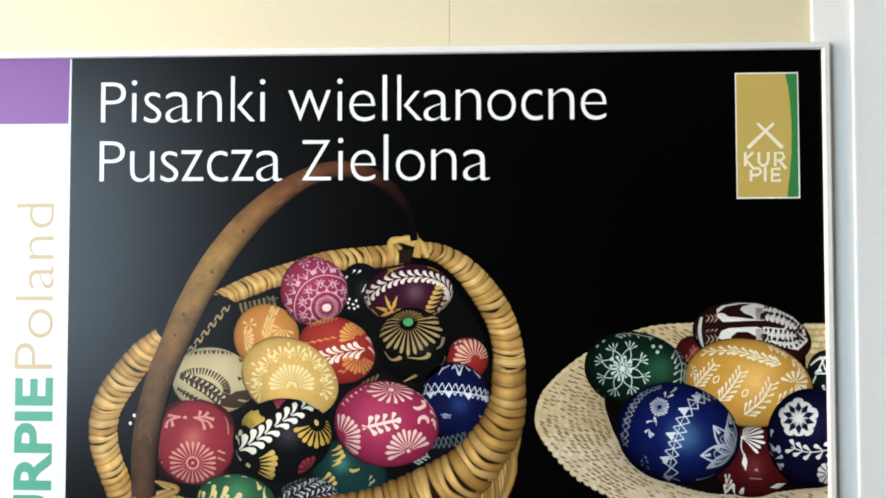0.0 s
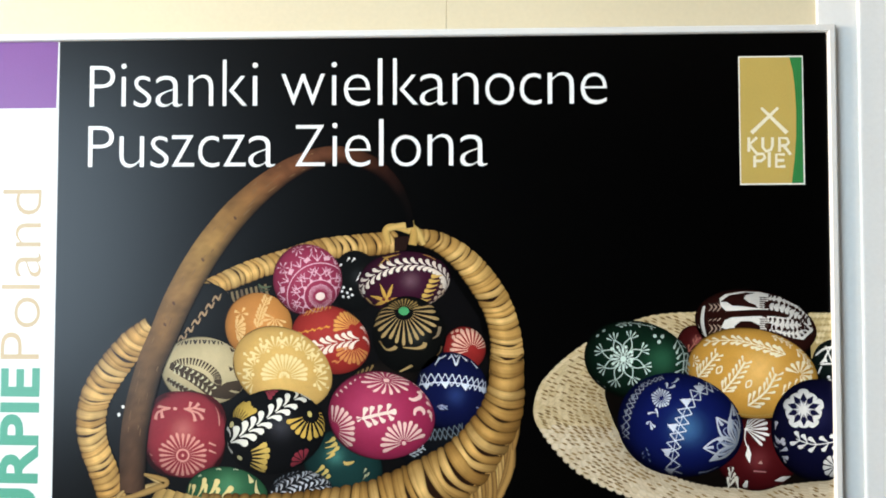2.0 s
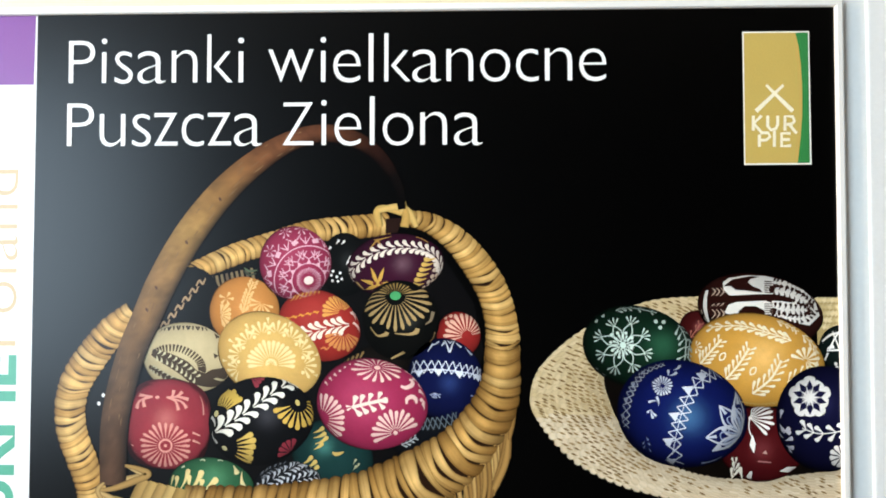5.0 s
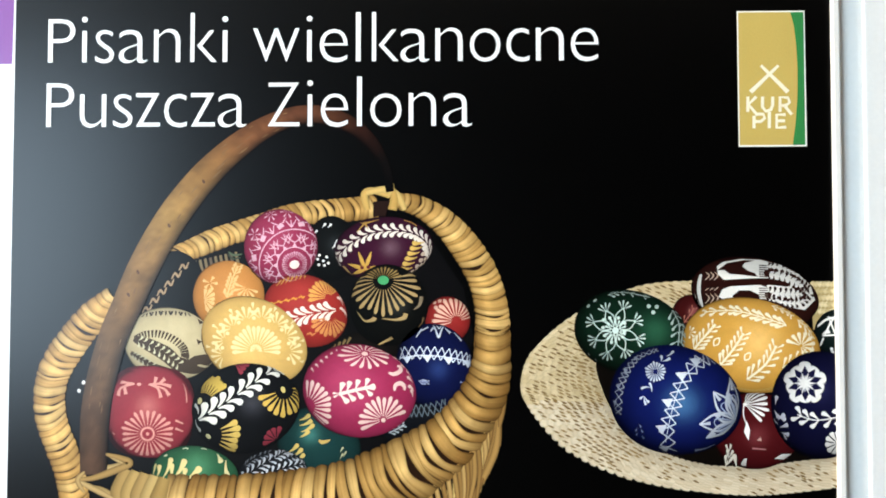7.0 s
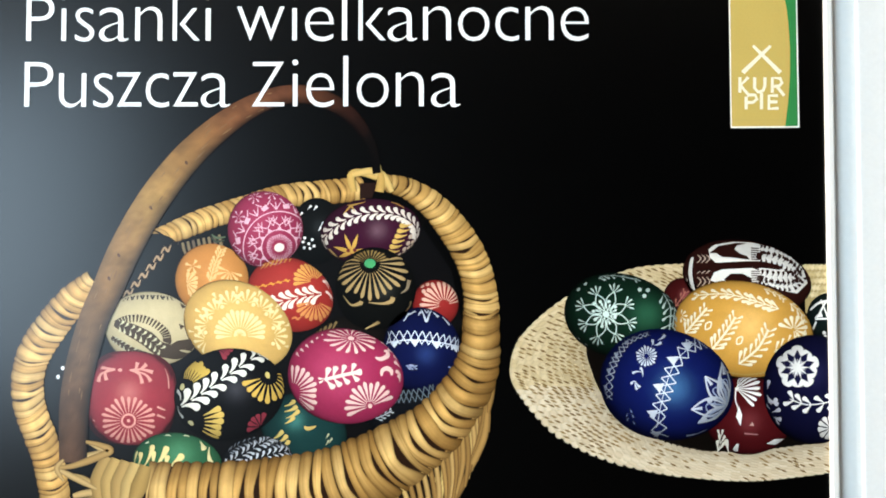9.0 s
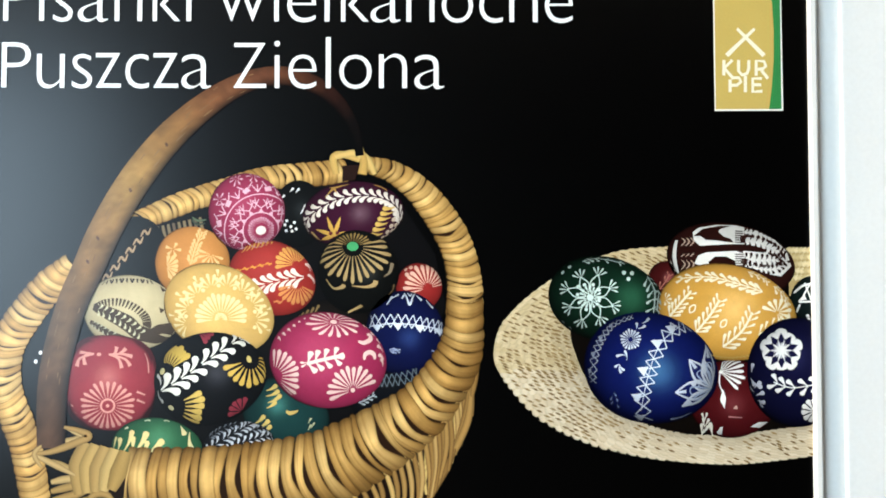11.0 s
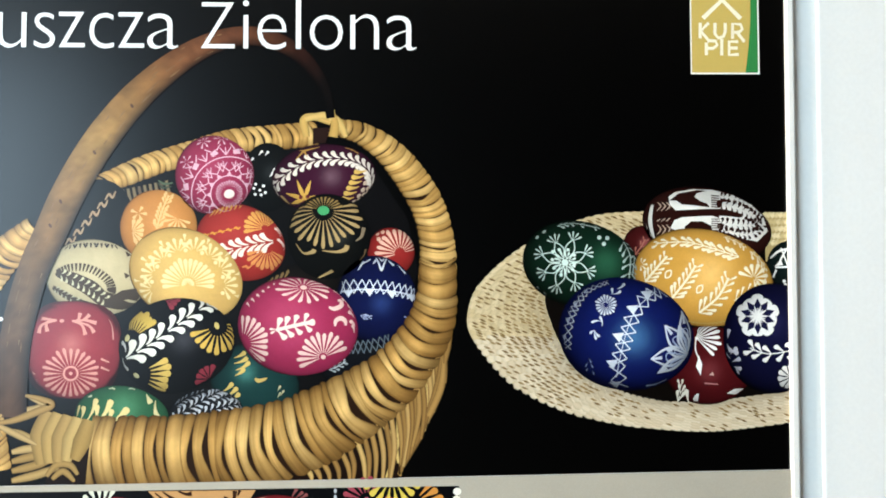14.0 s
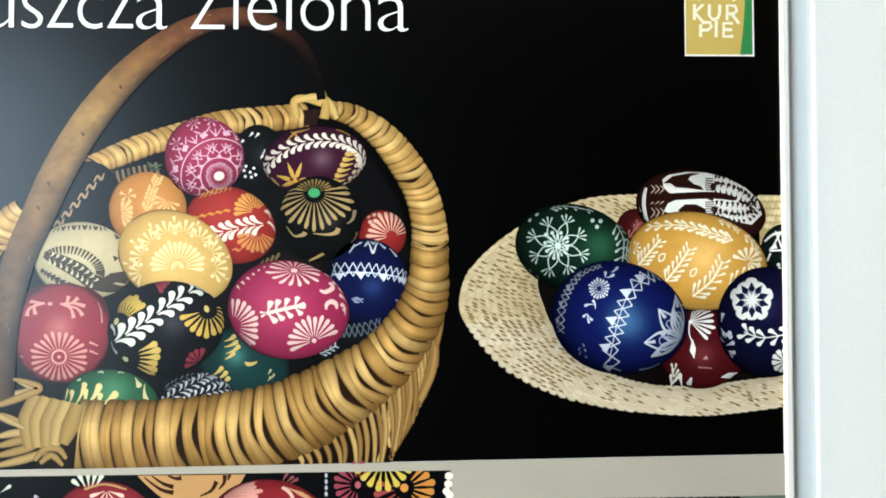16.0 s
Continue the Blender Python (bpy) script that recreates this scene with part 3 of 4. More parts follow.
m.ribbon([(671.5, 114.3), (693.2, 113.3)], (3, 3), W)
m.ribbon([(667.3, 132.1), (673.4, 118.3)], (3, 3), W)
m.ribbon([(681.9, 80.6), (689.5, 100.4), (693.2, 110.3)], (2.5, 2.5, 2.5), W)
m.dots([(688.8, 143.9), (686.9, 138.0)], 3, W)
body, m = egg((555.0, 281.0), 78, 67, 0, "561014", 8, gloss=0.10, shine=(0.0, 0.12), label="deep red egg with white leaves in the photograph")
m.rosette((533.9, 235.0), 9, 3, 42, 6, W, a0=-80, a1=45, heart=3)
m.ribbon([(532.9, 235.0), (531.7, 253.8), (537.4, 270.5)], (2, 2, 2), W)
m.poly([(537.5, 263.6), (543.2, 280.3), (540.0, 298.0), (532.3, 283.2)], W)
m.poly([(584.8, 329.2), (598.6, 321.3), (620.2, 324.1), (601.4, 332.0)], W)
m.poly([(525.7, 339.2), (532.7, 329.4), (536.7, 329.4), (534.5, 344.1), (526.6, 346.1)], W)
m.poly([(554.8, 297.9), (560.7, 292.0), (563.6, 298.8)], "c99a90")
m.ribbon([(546.7, 311.7), (570.3, 313.5)], (3, 2), "b07070", soft=1)
k = Strands(8, dish, "painted_leaf")
k.sprig([(500.1, 343.2), (505.3, 325.6), (505.4, 312.8)], 3, 20, 6, "c8c4b4", spread=25)
k.petal(*(518.8, 345.1), -100, 24, 8, "c8c4b4")
body, m = egg((336.4, 108.9), 101, 73, 10, "062a1c", 9, deep=1.6, glow="35b080", gloss=0.2, shine=(0.42, -0.02), wide=0.06, label="dark green egg with white snowflake flower in the photograph")
G = "cfe6da"
for i in range(8):
    a = 20 + i * 45
    r = 50 if i % 2 == 0 else 46
    ca, sa = math.cos(radians(a)), math.sin(radians(a))
    cx, cy = (308.6, 106.0)
    m.ribbon([(cx + 7 * ca, cy + 6 * sa), (cx + r * 0.5 * ca - 8 * sa, cy + r * 0.5 * sa + 8 * ca), (cx + r * 0.85 * ca, cy + r * 0.85 * sa)], (1.4, 1.8, 1.8), G)
    m.ribbon([(cx + 7 * ca, cy + 6 * sa), (cx + r * 0.5 * ca + 8 * sa, cy + r * 0.5 * sa - 8 * ca), (cx + r * 0.85 * ca, cy + r * 0.85 * sa)], (1.4, 1.8, 1.8), G)
    for d in (-45, -16, 16, 45):
        m.petal(cx + r * 0.78 * ca, cy + r * 0.78 * sa, a + d, 17, 3, G)
m.rosette((308.6, 106.0), 16, 8, 20, 4, G, heart=6)
for q in ((287.9, 87.1), (298.9, 84.1), (313.8, 84.1), (324.6, 93.1), (324.5, 109.0), (301.6, 126.9), (289.7, 115.0), (286.8, 101.1)):
    m.disc(*q, 3, 3, G)
m.dots([(367.6, 63.2), (381.5, 64.1), (375.4, 74.1), (272.2, 52.3), (260.2, 62.3), (256.7, 150.8), (269.6, 161.7)], 3.6, G)
m.sprig([(295.2, 43.3), (320.1, 37.3), (369.7, 47.2)], 5, 13, 4, G, spread=45)
m.sprig([(409.2, 69.1), (420.8, 95.9), (418.5, 132.6)], 5, 18, 4.5, G, spread=60, taper=1.0)
m.sprig([(430.8, 92.9), (426.6, 110.8), (424.5, 128.6)], 3, 10, 3, G, spread=60, taper=1.0)
body, m = egg((547.0, 132.3), 121, 83, 9, "e6a444", 10, gloss=0.22, shine=(0.1, -0.05), wide=0.08, deep=0.6, glow="ffe8b0", label="orange egg with pale leaf sprigs in the photograph")
Y = "f9ebc6"
m.sprig([(608.7, 96.6), (567.4, 82.8), (518.1, 70.9), (463.7, 73.0)], 11, 21, 7, Y, spread=32, stem=2, taper=0.75)
m.sprig([(446.2, 138.5), (463.2, 118.6), (484.2, 94.8)], 6, 20, 5.5, Y, spread=48, stem=4, taper=0.7)
m.sprig([(492.3, 166.1), (515.4, 138.3), (533.5, 110.6)], 7, 22, 6, Y, spread=48, stem=4, taper=0.7)
m.sprig([(538.4, 191.7), (571.3, 164.9), (590.4, 132.3)], 7, 24, 6, Y, spread=48, stem=4, taper=0.7)
for q in ((484.9, 126.5), (538.9, 152.1)):
    m.ribbon([(q[0] - 4, q[1] + 6), (q[0] - 3, q[1] - 4), (q[0] + 6, q[1] - 7), (q[0] + 4, q[1] + 3), (q[0] - 4, q[1] + 6)], (2.5, 2.5, 2.5, 2.5, 2.5), Y)
m.sprig([(600.7, 171.8), (625.6, 154.9), (655.3, 142.0)], 5, 20, 5, Y, spread=45, stem=3)
m.rosette((633.8, 132.2), 9, 3, 26, 7, Y, a0=-160, a1=80)
m.sprig([(628.6, 86.7), (648.1, 102.5), (655.7, 120.3)], 4, 14, 5, Y, spread=45)
m.sprig([(583.5, 60.9), (607.1, 70.8), (618.8, 80.7)], 4, 12, 4, Y, spread=40)
m.rosette((438.5, 108.8), 5, 2, 12, 4, Y, a0=-90, a1=90)
for i in range(10):
    m.petal(lay(1298 + 7 * i, 686 + 4 * math.sin(i / 9 * math.pi))[0], lay(1298 + 7 * i, 686 + 4 * math.sin(i / 9 * math.pi))[1], 20, 9, 4, "d8b060")
body, m = egg((413.6, 228.5), 117, 95, 12, "091d64", 11, gloss=0.34, shine=(0.10, 0.04), wide=0.045, deep=1.9, glow="58b8e0", label="cobalt blue egg with white lattice bands in the photograph")
B = "dfe8f2"
m.zigzag(P((1166, 482), (1140, 492), (1113, 520), (1100, 555), (1090, 585), (1080, 620), (1086, 662)), 6, 27, 1.9, B)
m.ribbon(P((1150, 486), (1113, 520), (1092, 575), (1078, 640)), (1.3, 1.3, 1.3, 1.3), B)
for x, y in ((1132, 490), (1106, 516), (1081, 565), (1070, 613), (1075, 652)):
    m.poly(P((x - 10, y - 3), (x + 11, y - 5), (x + 3, y + 13)), B)
m.zigzag(P((1062, 466), (1030, 480), (1008, 508), (994, 545), (990, 592)), 7, 15, 1.5, B)
for x, y in ((1021, 482), (1005, 508), (992, 536), (984, 567)):
    m.poly(P((x - 5, y - 3), (x + 5, y - 2), (x, y + 9)), "c8d4e8")
m.rosette(late(1060, 511), 18, 4, 18, 3.6, B)
for tail, head in (((1070, 492), (1071, 483)), ((1073, 491), (1085, 487)), ((1080, 482), (1092, 474))):
    m.comma(late(*tail), late(*head), 5, B)
for tail, head in (((1053, 548), (1050, 533)), ((1052, 540), (1036, 541)), ((1040, 556), (1047, 566)), ((1040, 556), (1042, 570)), ((1040, 556), (1033, 560))):
    m.comma(late(*tail), late(*head), 4.6, B)
for i, (x, y) in enumerate(((1030, 607), (1027, 614), (1033, 616), (1028, 622), (1035, 628))):
    m.petal(*late(x, y), 60 + 60 * (i % 2), 7, 3, "9fb4d8")
for tip, w in (((1165, 547), 13), ((1190, 547), 9), ((1197, 520), 10), ((1166, 588), 8), ((1140, 607), 15), ((1152, 632), 7)):
    a, b = late(*tip), late(1206, 600)
    mx, my, L = (a[0] + b[0]) / 2, (a[1] + b[1]) / 2, math.hypot(b[0] - a[0], b[1] - a[1])
    nx, ny = -(b[1] - a[1]) / L * w, (b[0] - a[0]) / L * w
    for e in (1, -1):
        m.ribbon([a, (mx + nx * e, my + ny * e), b], (2, 4.4, 1.6), B)
        m.ribbon([(a[0] * 0.6 + b[0] * 0.4, a[1] * 0.6 + b[1] * 0.4), (mx + nx * e * 0.45, my + ny * e * 0.45), b], (1.4, 2.6, 1.2), "b8cce8")
    m.ribbon([a, (a[0] * 0.7 + b[0] * 0.3, a[1] * 0.7 + b[1] * 0.3)], (2, 6), B, soft=2)
m.ribbon(P((1132, 656), (1150, 653), (1170, 644)), (5, 3, 1), "b8c8e4")
body, m = egg((671.6, 235.6), 92, 94, 0, "0e1032", 12, gloss=0.05, shine=(-0.1, -0.3), deep=1.1, label="navy egg with a white flower in the photograph")
fx, fy = late(1330, 531)
for i in range(10):
    m.petal(fx, fy, 18 + i * 36, 38 if i % 2 else 34, 21, W)
m.disc(fx, fy, 20, 20, W)
m.above()
for i in range(10):
    a = 18 + i * 36
    ca, sa = math.cos(radians(a)), math.sin(radians(a))
    m.poly([(fx + 8 * ca, fy + 8 * sa), (fx + 19 * ca - 6 * sa, fy + 19 * sa + 6 * ca), (fx + 31 * ca, fy + 31 * sa), (fx + 19 * ca + 6 * sa, fy + 19 * sa - 6 * ca)], "12143a")
    m.ribbon([(fx + 5 * math.cos(radians(a + 18)), fy + 5 * math.sin(radians(a + 18))), (fx + 14 * math.cos(radians(a)), fy + 14 * math.sin(radians(a)))], (0.8, 1.5), W, soft=1)
m.disc(fx, fy, 5.0, 5.5, W)
m.sprig(P((1400, 590), (1350, 598), (1316, 588)), 5, 20, 9, W, spread=48, stem=2, taper=0.95)
for x, y, a in ((1281, 590, 30), (1281, 598, -40), (1280, 606, 200), (1285, 622, 10), (1290, 620, 80), (1284, 612, -20), (1276, 570, -80), (1274, 580, 60)):
    m.petal(*late(x, y), a, 16, 8, "dcdce6")
m.rosette(late(1388, 640), 6, 3, 22, 9, W, a0=110, a1=270)
# ---- the photographed wicker basket ----
k = Ink(2)
k.poly([(-463.4, -18.4), (-382.6, -48.6), (-261.5, -83.9), (-130.3, -93.9), (-19.5, -58.7), (40.7, 31.6), (58.6, 121.4), (25.6, 210.9), (-79.0, 300.4), (-178.6, 340.3), (-278.4, 370.4), (-529.0, 381.4), (-630.5, 332.3), (-670.4, 242.8), (-648.3, 172.8), (-578.9, 67.3), (-519.1, -8.3)], "0b0a0b")
basket = k.done("printed_basket", board, "wicker basket heaped with painted eggs in the photograph")
k = Strands(3, basket, "lining_strand")
for i in range(9):
    x, y = lay(345 + 9 * i, 462 - 2 * i)[0], lay(345 + 9 * i, 462 - 2 * i)[1]
    k.ribbon([(x, y), (x + 4, y + 18), (x + 12, y + 38)], (5, 6, 4), random.choice(("6e5a48", "857052", "5a4a40")), edge=0.6)
CANE = ("d0a05c", "c89652", "d8aa66", "be8c4a")
wrapped_rim(2.4, [(-483.7, -20.4), (-433.2, -41.6), (-382.8, -61.8), (-332.3, -76.9), (-261.6, -98.1), (-180.8, -106.1), (-112.2, -113.1)], (34, 40, 40, 40, 42, 44, 42), 30, CANE, 0.35, dark=0.1)
wrapped_rim(2.4, P((575, 192), (625, 205), (672, 236), (711, 281), (739, 327), (754, 370), (761, 420), (759, 470)), (28, 38, 48, 55, 57, 59, 61, 65), 27, CANE, -0.25, bow=0.5, dark=0.2)
k = Ink(21)
k.ribbon([(-90.1, -131.2), (-120.4, -141.4), (-135.5, -134.3), (-130.4, -107.1)], (8, 12, 14, 10), "d5a85c", edge=0.7)
k.ribbon([(-132.5, -137.4), (-100.2, -143.4), (-78.0, -133.3), (-63.9, -107.0)], (10, 13, 14, 8), "dcb268", edge=0.7)
k.ribbon([(-86.0, -107.0), (-83.1, -129.2), (-90.2, -157.5)], (16, 14, 5), "cfa055", edge=0.7)
k.ribbon([(-92.1, -134.3), (-86.1, -149.4), (-90.2, -163.6)], (6, 7, 1), "d8b068", edge=0.7)
k.poly([(-119.3, -122.2), (-90.1, -123.2), (-98.1, -97.0), (-120.2, -94.9)], "2a1712")
k.done("tied_cane", basket, "cane tie where the handle meets the rim")
wrapped_rim(22, [(-579.3, 42.1), (-619.3, 82.4), (-659.1, 132.7), (-685.7, 177.9), (-695.1, 222.9), (-690.2, 267.8), (-673.3, 312.6), (-658.5, 352.3), (-647.6, 401.8), (-638.7, 451.2)], (36, 54, 60, 60, 58, 56, 56, 56, 54, 52), 34, CANE, 0.3, dark=0.3)
k = Ink(19)
k.poly(P((786, 470), (784, 540), (776, 600), (771, 650), (757, 694), (742, 722), (722, 755), (708, 785), (690, 815), (690, 830), (60, 830), (70, 770), (500, 720), (690, 600)), "1a0c07")
k.done("woven_side", basket, "dark gaps of the woven side")
k = Strands(20, basket, "cane_strand")
EDGE, FOOT = smooth(P((520, 800), (585, 768), (640, 722), (690, 690), (722, 650), (742, 600), (760, 560)), 8), smooth(P((535, 822), (600, 822), (650, 822), (688, 815), (712, 775), (742, 720), (768, 650)), 8)
for i in range(25):
    f = i / 24 * (len(EDGE) - 1)
    (x0, y0), (x1, y1) = EDGE[int(f)], FOOT[int(f)]
    lean = random.uniform(-5, 5)
    k.ribbon([(x0 - 6, y0 - 14), ((x0 + x1) / 2 + 5 + lean * 0.4, (y0 + y1) / 2), (x1 + lean, y1)], (8, 9.5, 5), random.choice(("c4985a", "b4864a", "d0a562", "a0743e")), edge=0.32)
for x, y, X, Y in ((655, 712, 690, 792), (690, 695, 668, 818), (706, 676, 672, 770), (722, 655, 702, 742), (735, 640, 716, 700)):
    k.ribbon([late(x, y), late((x + X) / 2 + 9, (y + Y) / 2), late(X, Y)], (7, 9, 4), random.choice(("d8b26a", "c89c56")), edge=0.4)
for j, line in enumerate((P((764, 560), (768, 610), (758, 660), (738, 712)), P((772, 600), (766, 655), (748, 700), (726, 742)), P((742, 708), (726, 745), (706, 780), (690, 812)), P((780, 520), (779, 570), (773, 615)))):
    k.ribbon(line, (6, 13, 12, 5), ("a0743e", "b4864a", "946a38", "a0743e")[j], edge=0.4)
wrapped_rim(21, P((760, 420), (758, 500), (739, 562), (688, 632), (638, 672), (577, 710), (516, 740), (456, 757), (400, 764), (330, 770), (250, 774), (180, 773), (138, 770)), (61, 68, 84, 93, 108, 120, 130, 134, 134, 128, 124, 124, 120), 38, CANE, 0.12, bow=0.62, dark=0.5, low=0.62)
k = Strands(23, basket, "cane_end")
for line, w in ((P((0, 704), (40, 697), (74, 688)), 15), (P((30, 673), (52, 684), (74, 692)), 8), (P((0, 734), (25, 744), (46, 758)), 13), (P((0, 772), (30, 766), (58, 766)), 13), (P((0, 789), (36, 780), (60, 778)), 14),
                (P((0, 806), (40, 796), (70, 786)), 14), (P((0, 823), (46, 812), (84, 798)), 14), (P((62, 815), (80, 795), (104, 795), (118, 812)), 12), (P((72, 820), (92, 806), (112, 824)), 11)):
    k.ribbon(line, (w * 0.6, w, w, w * 0.5), random.choice(("b8935a", "aa844c", "c09c64")), edge=0.4)
for j in range(5):
    x = 66 + 18 * j
    k.ribbon(P((x, 699 + 4 * j), (x - 17 + j, 742 + 3 * j), (x - 14 - 3 * j, 794 - 2 * j)), (20, 30, 16), ("b08a50", "bc9658", "b48e54", "c4a062", "ae884c")[j], edge=(0.6, 0.5))
k = Ink(24)
k.mottle = 0.4
HANDLE = [(-613.9, 362.0), (-613.3, 272.6), (-604.2, 202.7), (-583.2, 122.5), (-557.7, 62.2), (-532.1, 1.8), (-500.4, -58.8), (-464.5, -114.4), (-417.4, -172.2), (-364.0, -220.8), (-308.4, -257.4), (-252.7, -276.6), (-201.9, -275.4), (-156.2, -256.0), (-122.7, -225.4), (-98.3, -183.8), (-90.1, -139.3)]
k.ribbon(HANDLE, (48, 52, 53, 53, 55, 57, 57, 56, 52, 46, 39, 34, 32, 29, 24, 18, 14), ("563a2a", "60422e", "6e4e32", "845c34", "9c7040", "a87c42", "9c6c3a", "885230", "70402a", "58301e", "30160f", "0c0605", "040303"), edge=(0.66, 0.05))
handle = k.done("printed_handle", basket, "smooth bent brown wooden handle")
k = Strands(25, basket, "wood_mark")
for p in ((-423.3, -158.0), (-555.9, 44.1), (-539.2, 3.8), (-484.4, -79.0), (-596.9, 222.6)):
    k.disc(*p, 4, 2.4, "5e402c", 60)
path = smooth(HANDLE, 12)
for i in range(46):
    n = random.randrange(2, int(len(path) * 0.66))
    (x, y), (x2, y2) = path[n], path[n + 3]
    L = math.hypot(x2 - x, y2 - y)
    o = random.uniform(-19, 15)
    px, py = -(y2 - y) / L * o, (x2 - x) / L * o
    g = random.uniform(0.5, 1.3)
    k.ribbon([(x + px, y + py), ((x + x2) / 2 + px, (y + y2) / 2 + py), (x + (x2 - x) * g + px, y + (y2 - y) * g + py)], (0.4, random.uniform(0.8, 2.4), 0.4),
             random.choice(("8a6642", "8f6a46", "785638", "806040")))
k = Strands(26, basket, "cane_end")
for line, w in (([(-646.0, 371.1), (-614.8, 368.0), (-574.7, 353.9), (-549.7, 341.9), (-568.0, 332.1), (-592.3, 326.2)], 13), ([(-639.9, 374.0), (-611.5, 387.8), (-572.9, 407.4)], 11), ([(-630.1, 357.1), (-642.0, 372.1), (-629.5, 393.8)], 9)):
    k.ribbon(line, (w * 0.4, w, w, w * 0.4), random.choice(("b8925a", "ac844c", "bf9a62")), edge=0.4)
k = Strands(5, basket, "painted_dot")
k.disc(*(-634.7, 199.8), 3, 3.6, "e8e6e0")
k.disc(*(-642.5, 214.8), 3, 3.6, "e8e6e0")
k = Strands(5, basket, "green_leaf")
k.ribbon([(-378.4, -32.5), (-368.3, -26.5), (-354.1, -28.5)], (2, 5, 2), "5a6a50", edge=0.5)
k.ribbon([(-379.4, -28.5), (-370.2, -20.4), (-356.1, -22.4)], (2, 4, 2), "3e4a3a", edge=0.5)

# eggs in the basket, from the back to the front
T = "bd9a66"
body, m = egg((-483.0, 37.0), 62, 72, 30, "0e0d0c", 4, gloss=0.0, label="black egg with tan squiggles in the photograph")
for i in range(6):
    x, y = lay(258 + 13 * i, 548 - 15 * i)[0], lay(258 + 13 * i, 548 - 15 * i)[1]
    m.ribbon([(x - 6, y + 6), (x, y - 4), (x + 6, y + 2), (x + 11, y - 9)], (2, 4, 4, 2), "b08c6a")
body, m = egg((-192.6, -38.6), 46, 58, 0, "0b0d0d", 4, gloss=0.02, label="black egg with white dots in the photograph")
m.dots([(-215.7, -26.5), (-202.6, -23.5), (-218.7, -19.4), (-208.6, -16.4), (-216.6, -9.4), (-206.5, -8.4), (-199.5, -12.4)], 2.5, W)
for q in ((-192.6, -38.6), (-188.6, -46.6), (-183.6, -51.6), (-226.0, -63.7), (-210.9, -75.8), (-200.8, -74.8)):
    m.petal(*q, -50, 10, 4.5, W)
body, m = egg(late(557, 283), 88, 57, -6, "43132b", 6, gloss=0.2, shine=(0.14, -0.02), wide=0.025, glow="d0a8b0", label="plum egg with a white leaf garland in the photograph")
m.garland(P((646, 306), (640, 276), (615, 256), (575, 249), (530, 255), (490, 276), (463, 304)), 18, 12, 8.5, 8, "f2e2d0")
for tip in ((509, 288), (534, 288), (489, 311), (558, 316), (497, 331)):
    a, b = late(522, 321), late(*tip)
    m.ribbon([a, ((a[0] + b[0]) / 2, (a[1] + b[1]) / 2), b], (5, 7, 0.6), "e0a84c", soft=3)
m.above()
m.dots(P((516, 318), (528, 317), (522, 327)), 3.4, "7a3030")
for i in range(6):
    x, y = 615 - 4.6 * i, 273 + 9.6 * i
    m.comma(late(x + 19, y - 3), late(x, y), 8.5, "e4b45c", -0.15)
for q in P((631, 293), (627, 305), (636, 303), (620, 316), (629, 314), (638, 311), (612, 327), (622, 324)):
    m.disc(*q, 4.4, 3.2, "dcc0a4", -50)
for tip in ((506, 252), (549, 228), (528, 246), (510, 231)):
    m.ribbon([late(521, 235), late(*tip)], (4.5, 0.8), "d8a050", soft=1)
m.ribbon(P((596, 229), (608, 232), (620, 240)), (2, 4, 2), "c89048")
for i in range(4):
    m.comma(late(492, 330 + 3 * i), late(480 + 2 * i, 318 + 6 * i), 6, "cfa468", 0.2)
body, m = egg((-284.5, -41.6), 66, 67, 0, "a82f50", 8, gloss=0.10, shine=(-0.1, -0.15), wide=0.2, deep=0.6, label="pink egg with pale star bands in the photograph")
K = "e8b0bc"
heart = late(388, 312)


def ray(r, a):
    return heart[0] + r * math.cos(radians(a)), heart[1] + r * math.sin(radians(a))


m.ribbon([ray(63, a) for a in range(140, 341, 20)], (2.0, 2.0), K, soft=4)
m.ribbon([ray(31, a) for a in range(0, 361, 20)], (2.0, 2.0), K, soft=4)
m.rosette(heart, 32, 13, 23, 2.4, K)
m.disc(*heart, 9, 7.6, "f6dcd0", -15)
for a in range(146, 350, 31):
    m.poly([ray(31, a - 9), ray(31, a + 9), ray(39, a)], K)
    for d in (-11, 11):
        m.ribbon([ray(39, a), ray(46, a + d)], (1.9, 1.8), K, soft=1)
        m.ribbon([ray(46, a + d), ray(39, a + 1.45 * d)], (1.6, 1.6), K, soft=1)
        for e in (-7, 0, 7):
            m.ribbon([ray(46, a + d), ray(57 - abs(e) * 0.4, a + d + e)], (1.9, 1.3), K, soft=1)
for i, a in enumerate(range(160, 300, 15)):
    if i % 2:
        for d in (-7, 0, 7):
            m.ribbon([ray(67, a), ray(80, a + d)], (2.4, 1.4), K, soft=1)
    else:
        m.poly([ray(68, a - 4), ray(75, a - 6), ray(79, a + 2), ray(71, a + 5)], K)
        for d in (-6, 6):
            m.ribbon([ray(77, a + d * 0.6), ray(86, a + d * 1.6)], (2.4, 1.4), K, soft=1)
for q, n in (((342, 218), 7), ((374, 212), 6), ((312, 255), 6)):
    m.rosette(late(*q), n, 2, 12, 3, K)
body, m = egg((-377, 46), 64, 63, -10, "d4863f", 8, gloss=0.10, wide=0.2, deep=0.45, label="orange egg with a pale sprig in the photograph")
O = "ecba78"
m.sprig(P((258, 374), (267, 344), (280, 314)), 9, 14, 5, O, spread=42, stem=3, taper=0.95)
m.rosette(late(214, 378), 7, 2, 22, 7, O, a0=-80, a1=70)
m.rosette(late(226, 346), 5, 2, 13, 6, O, a0=-60, a1=200)
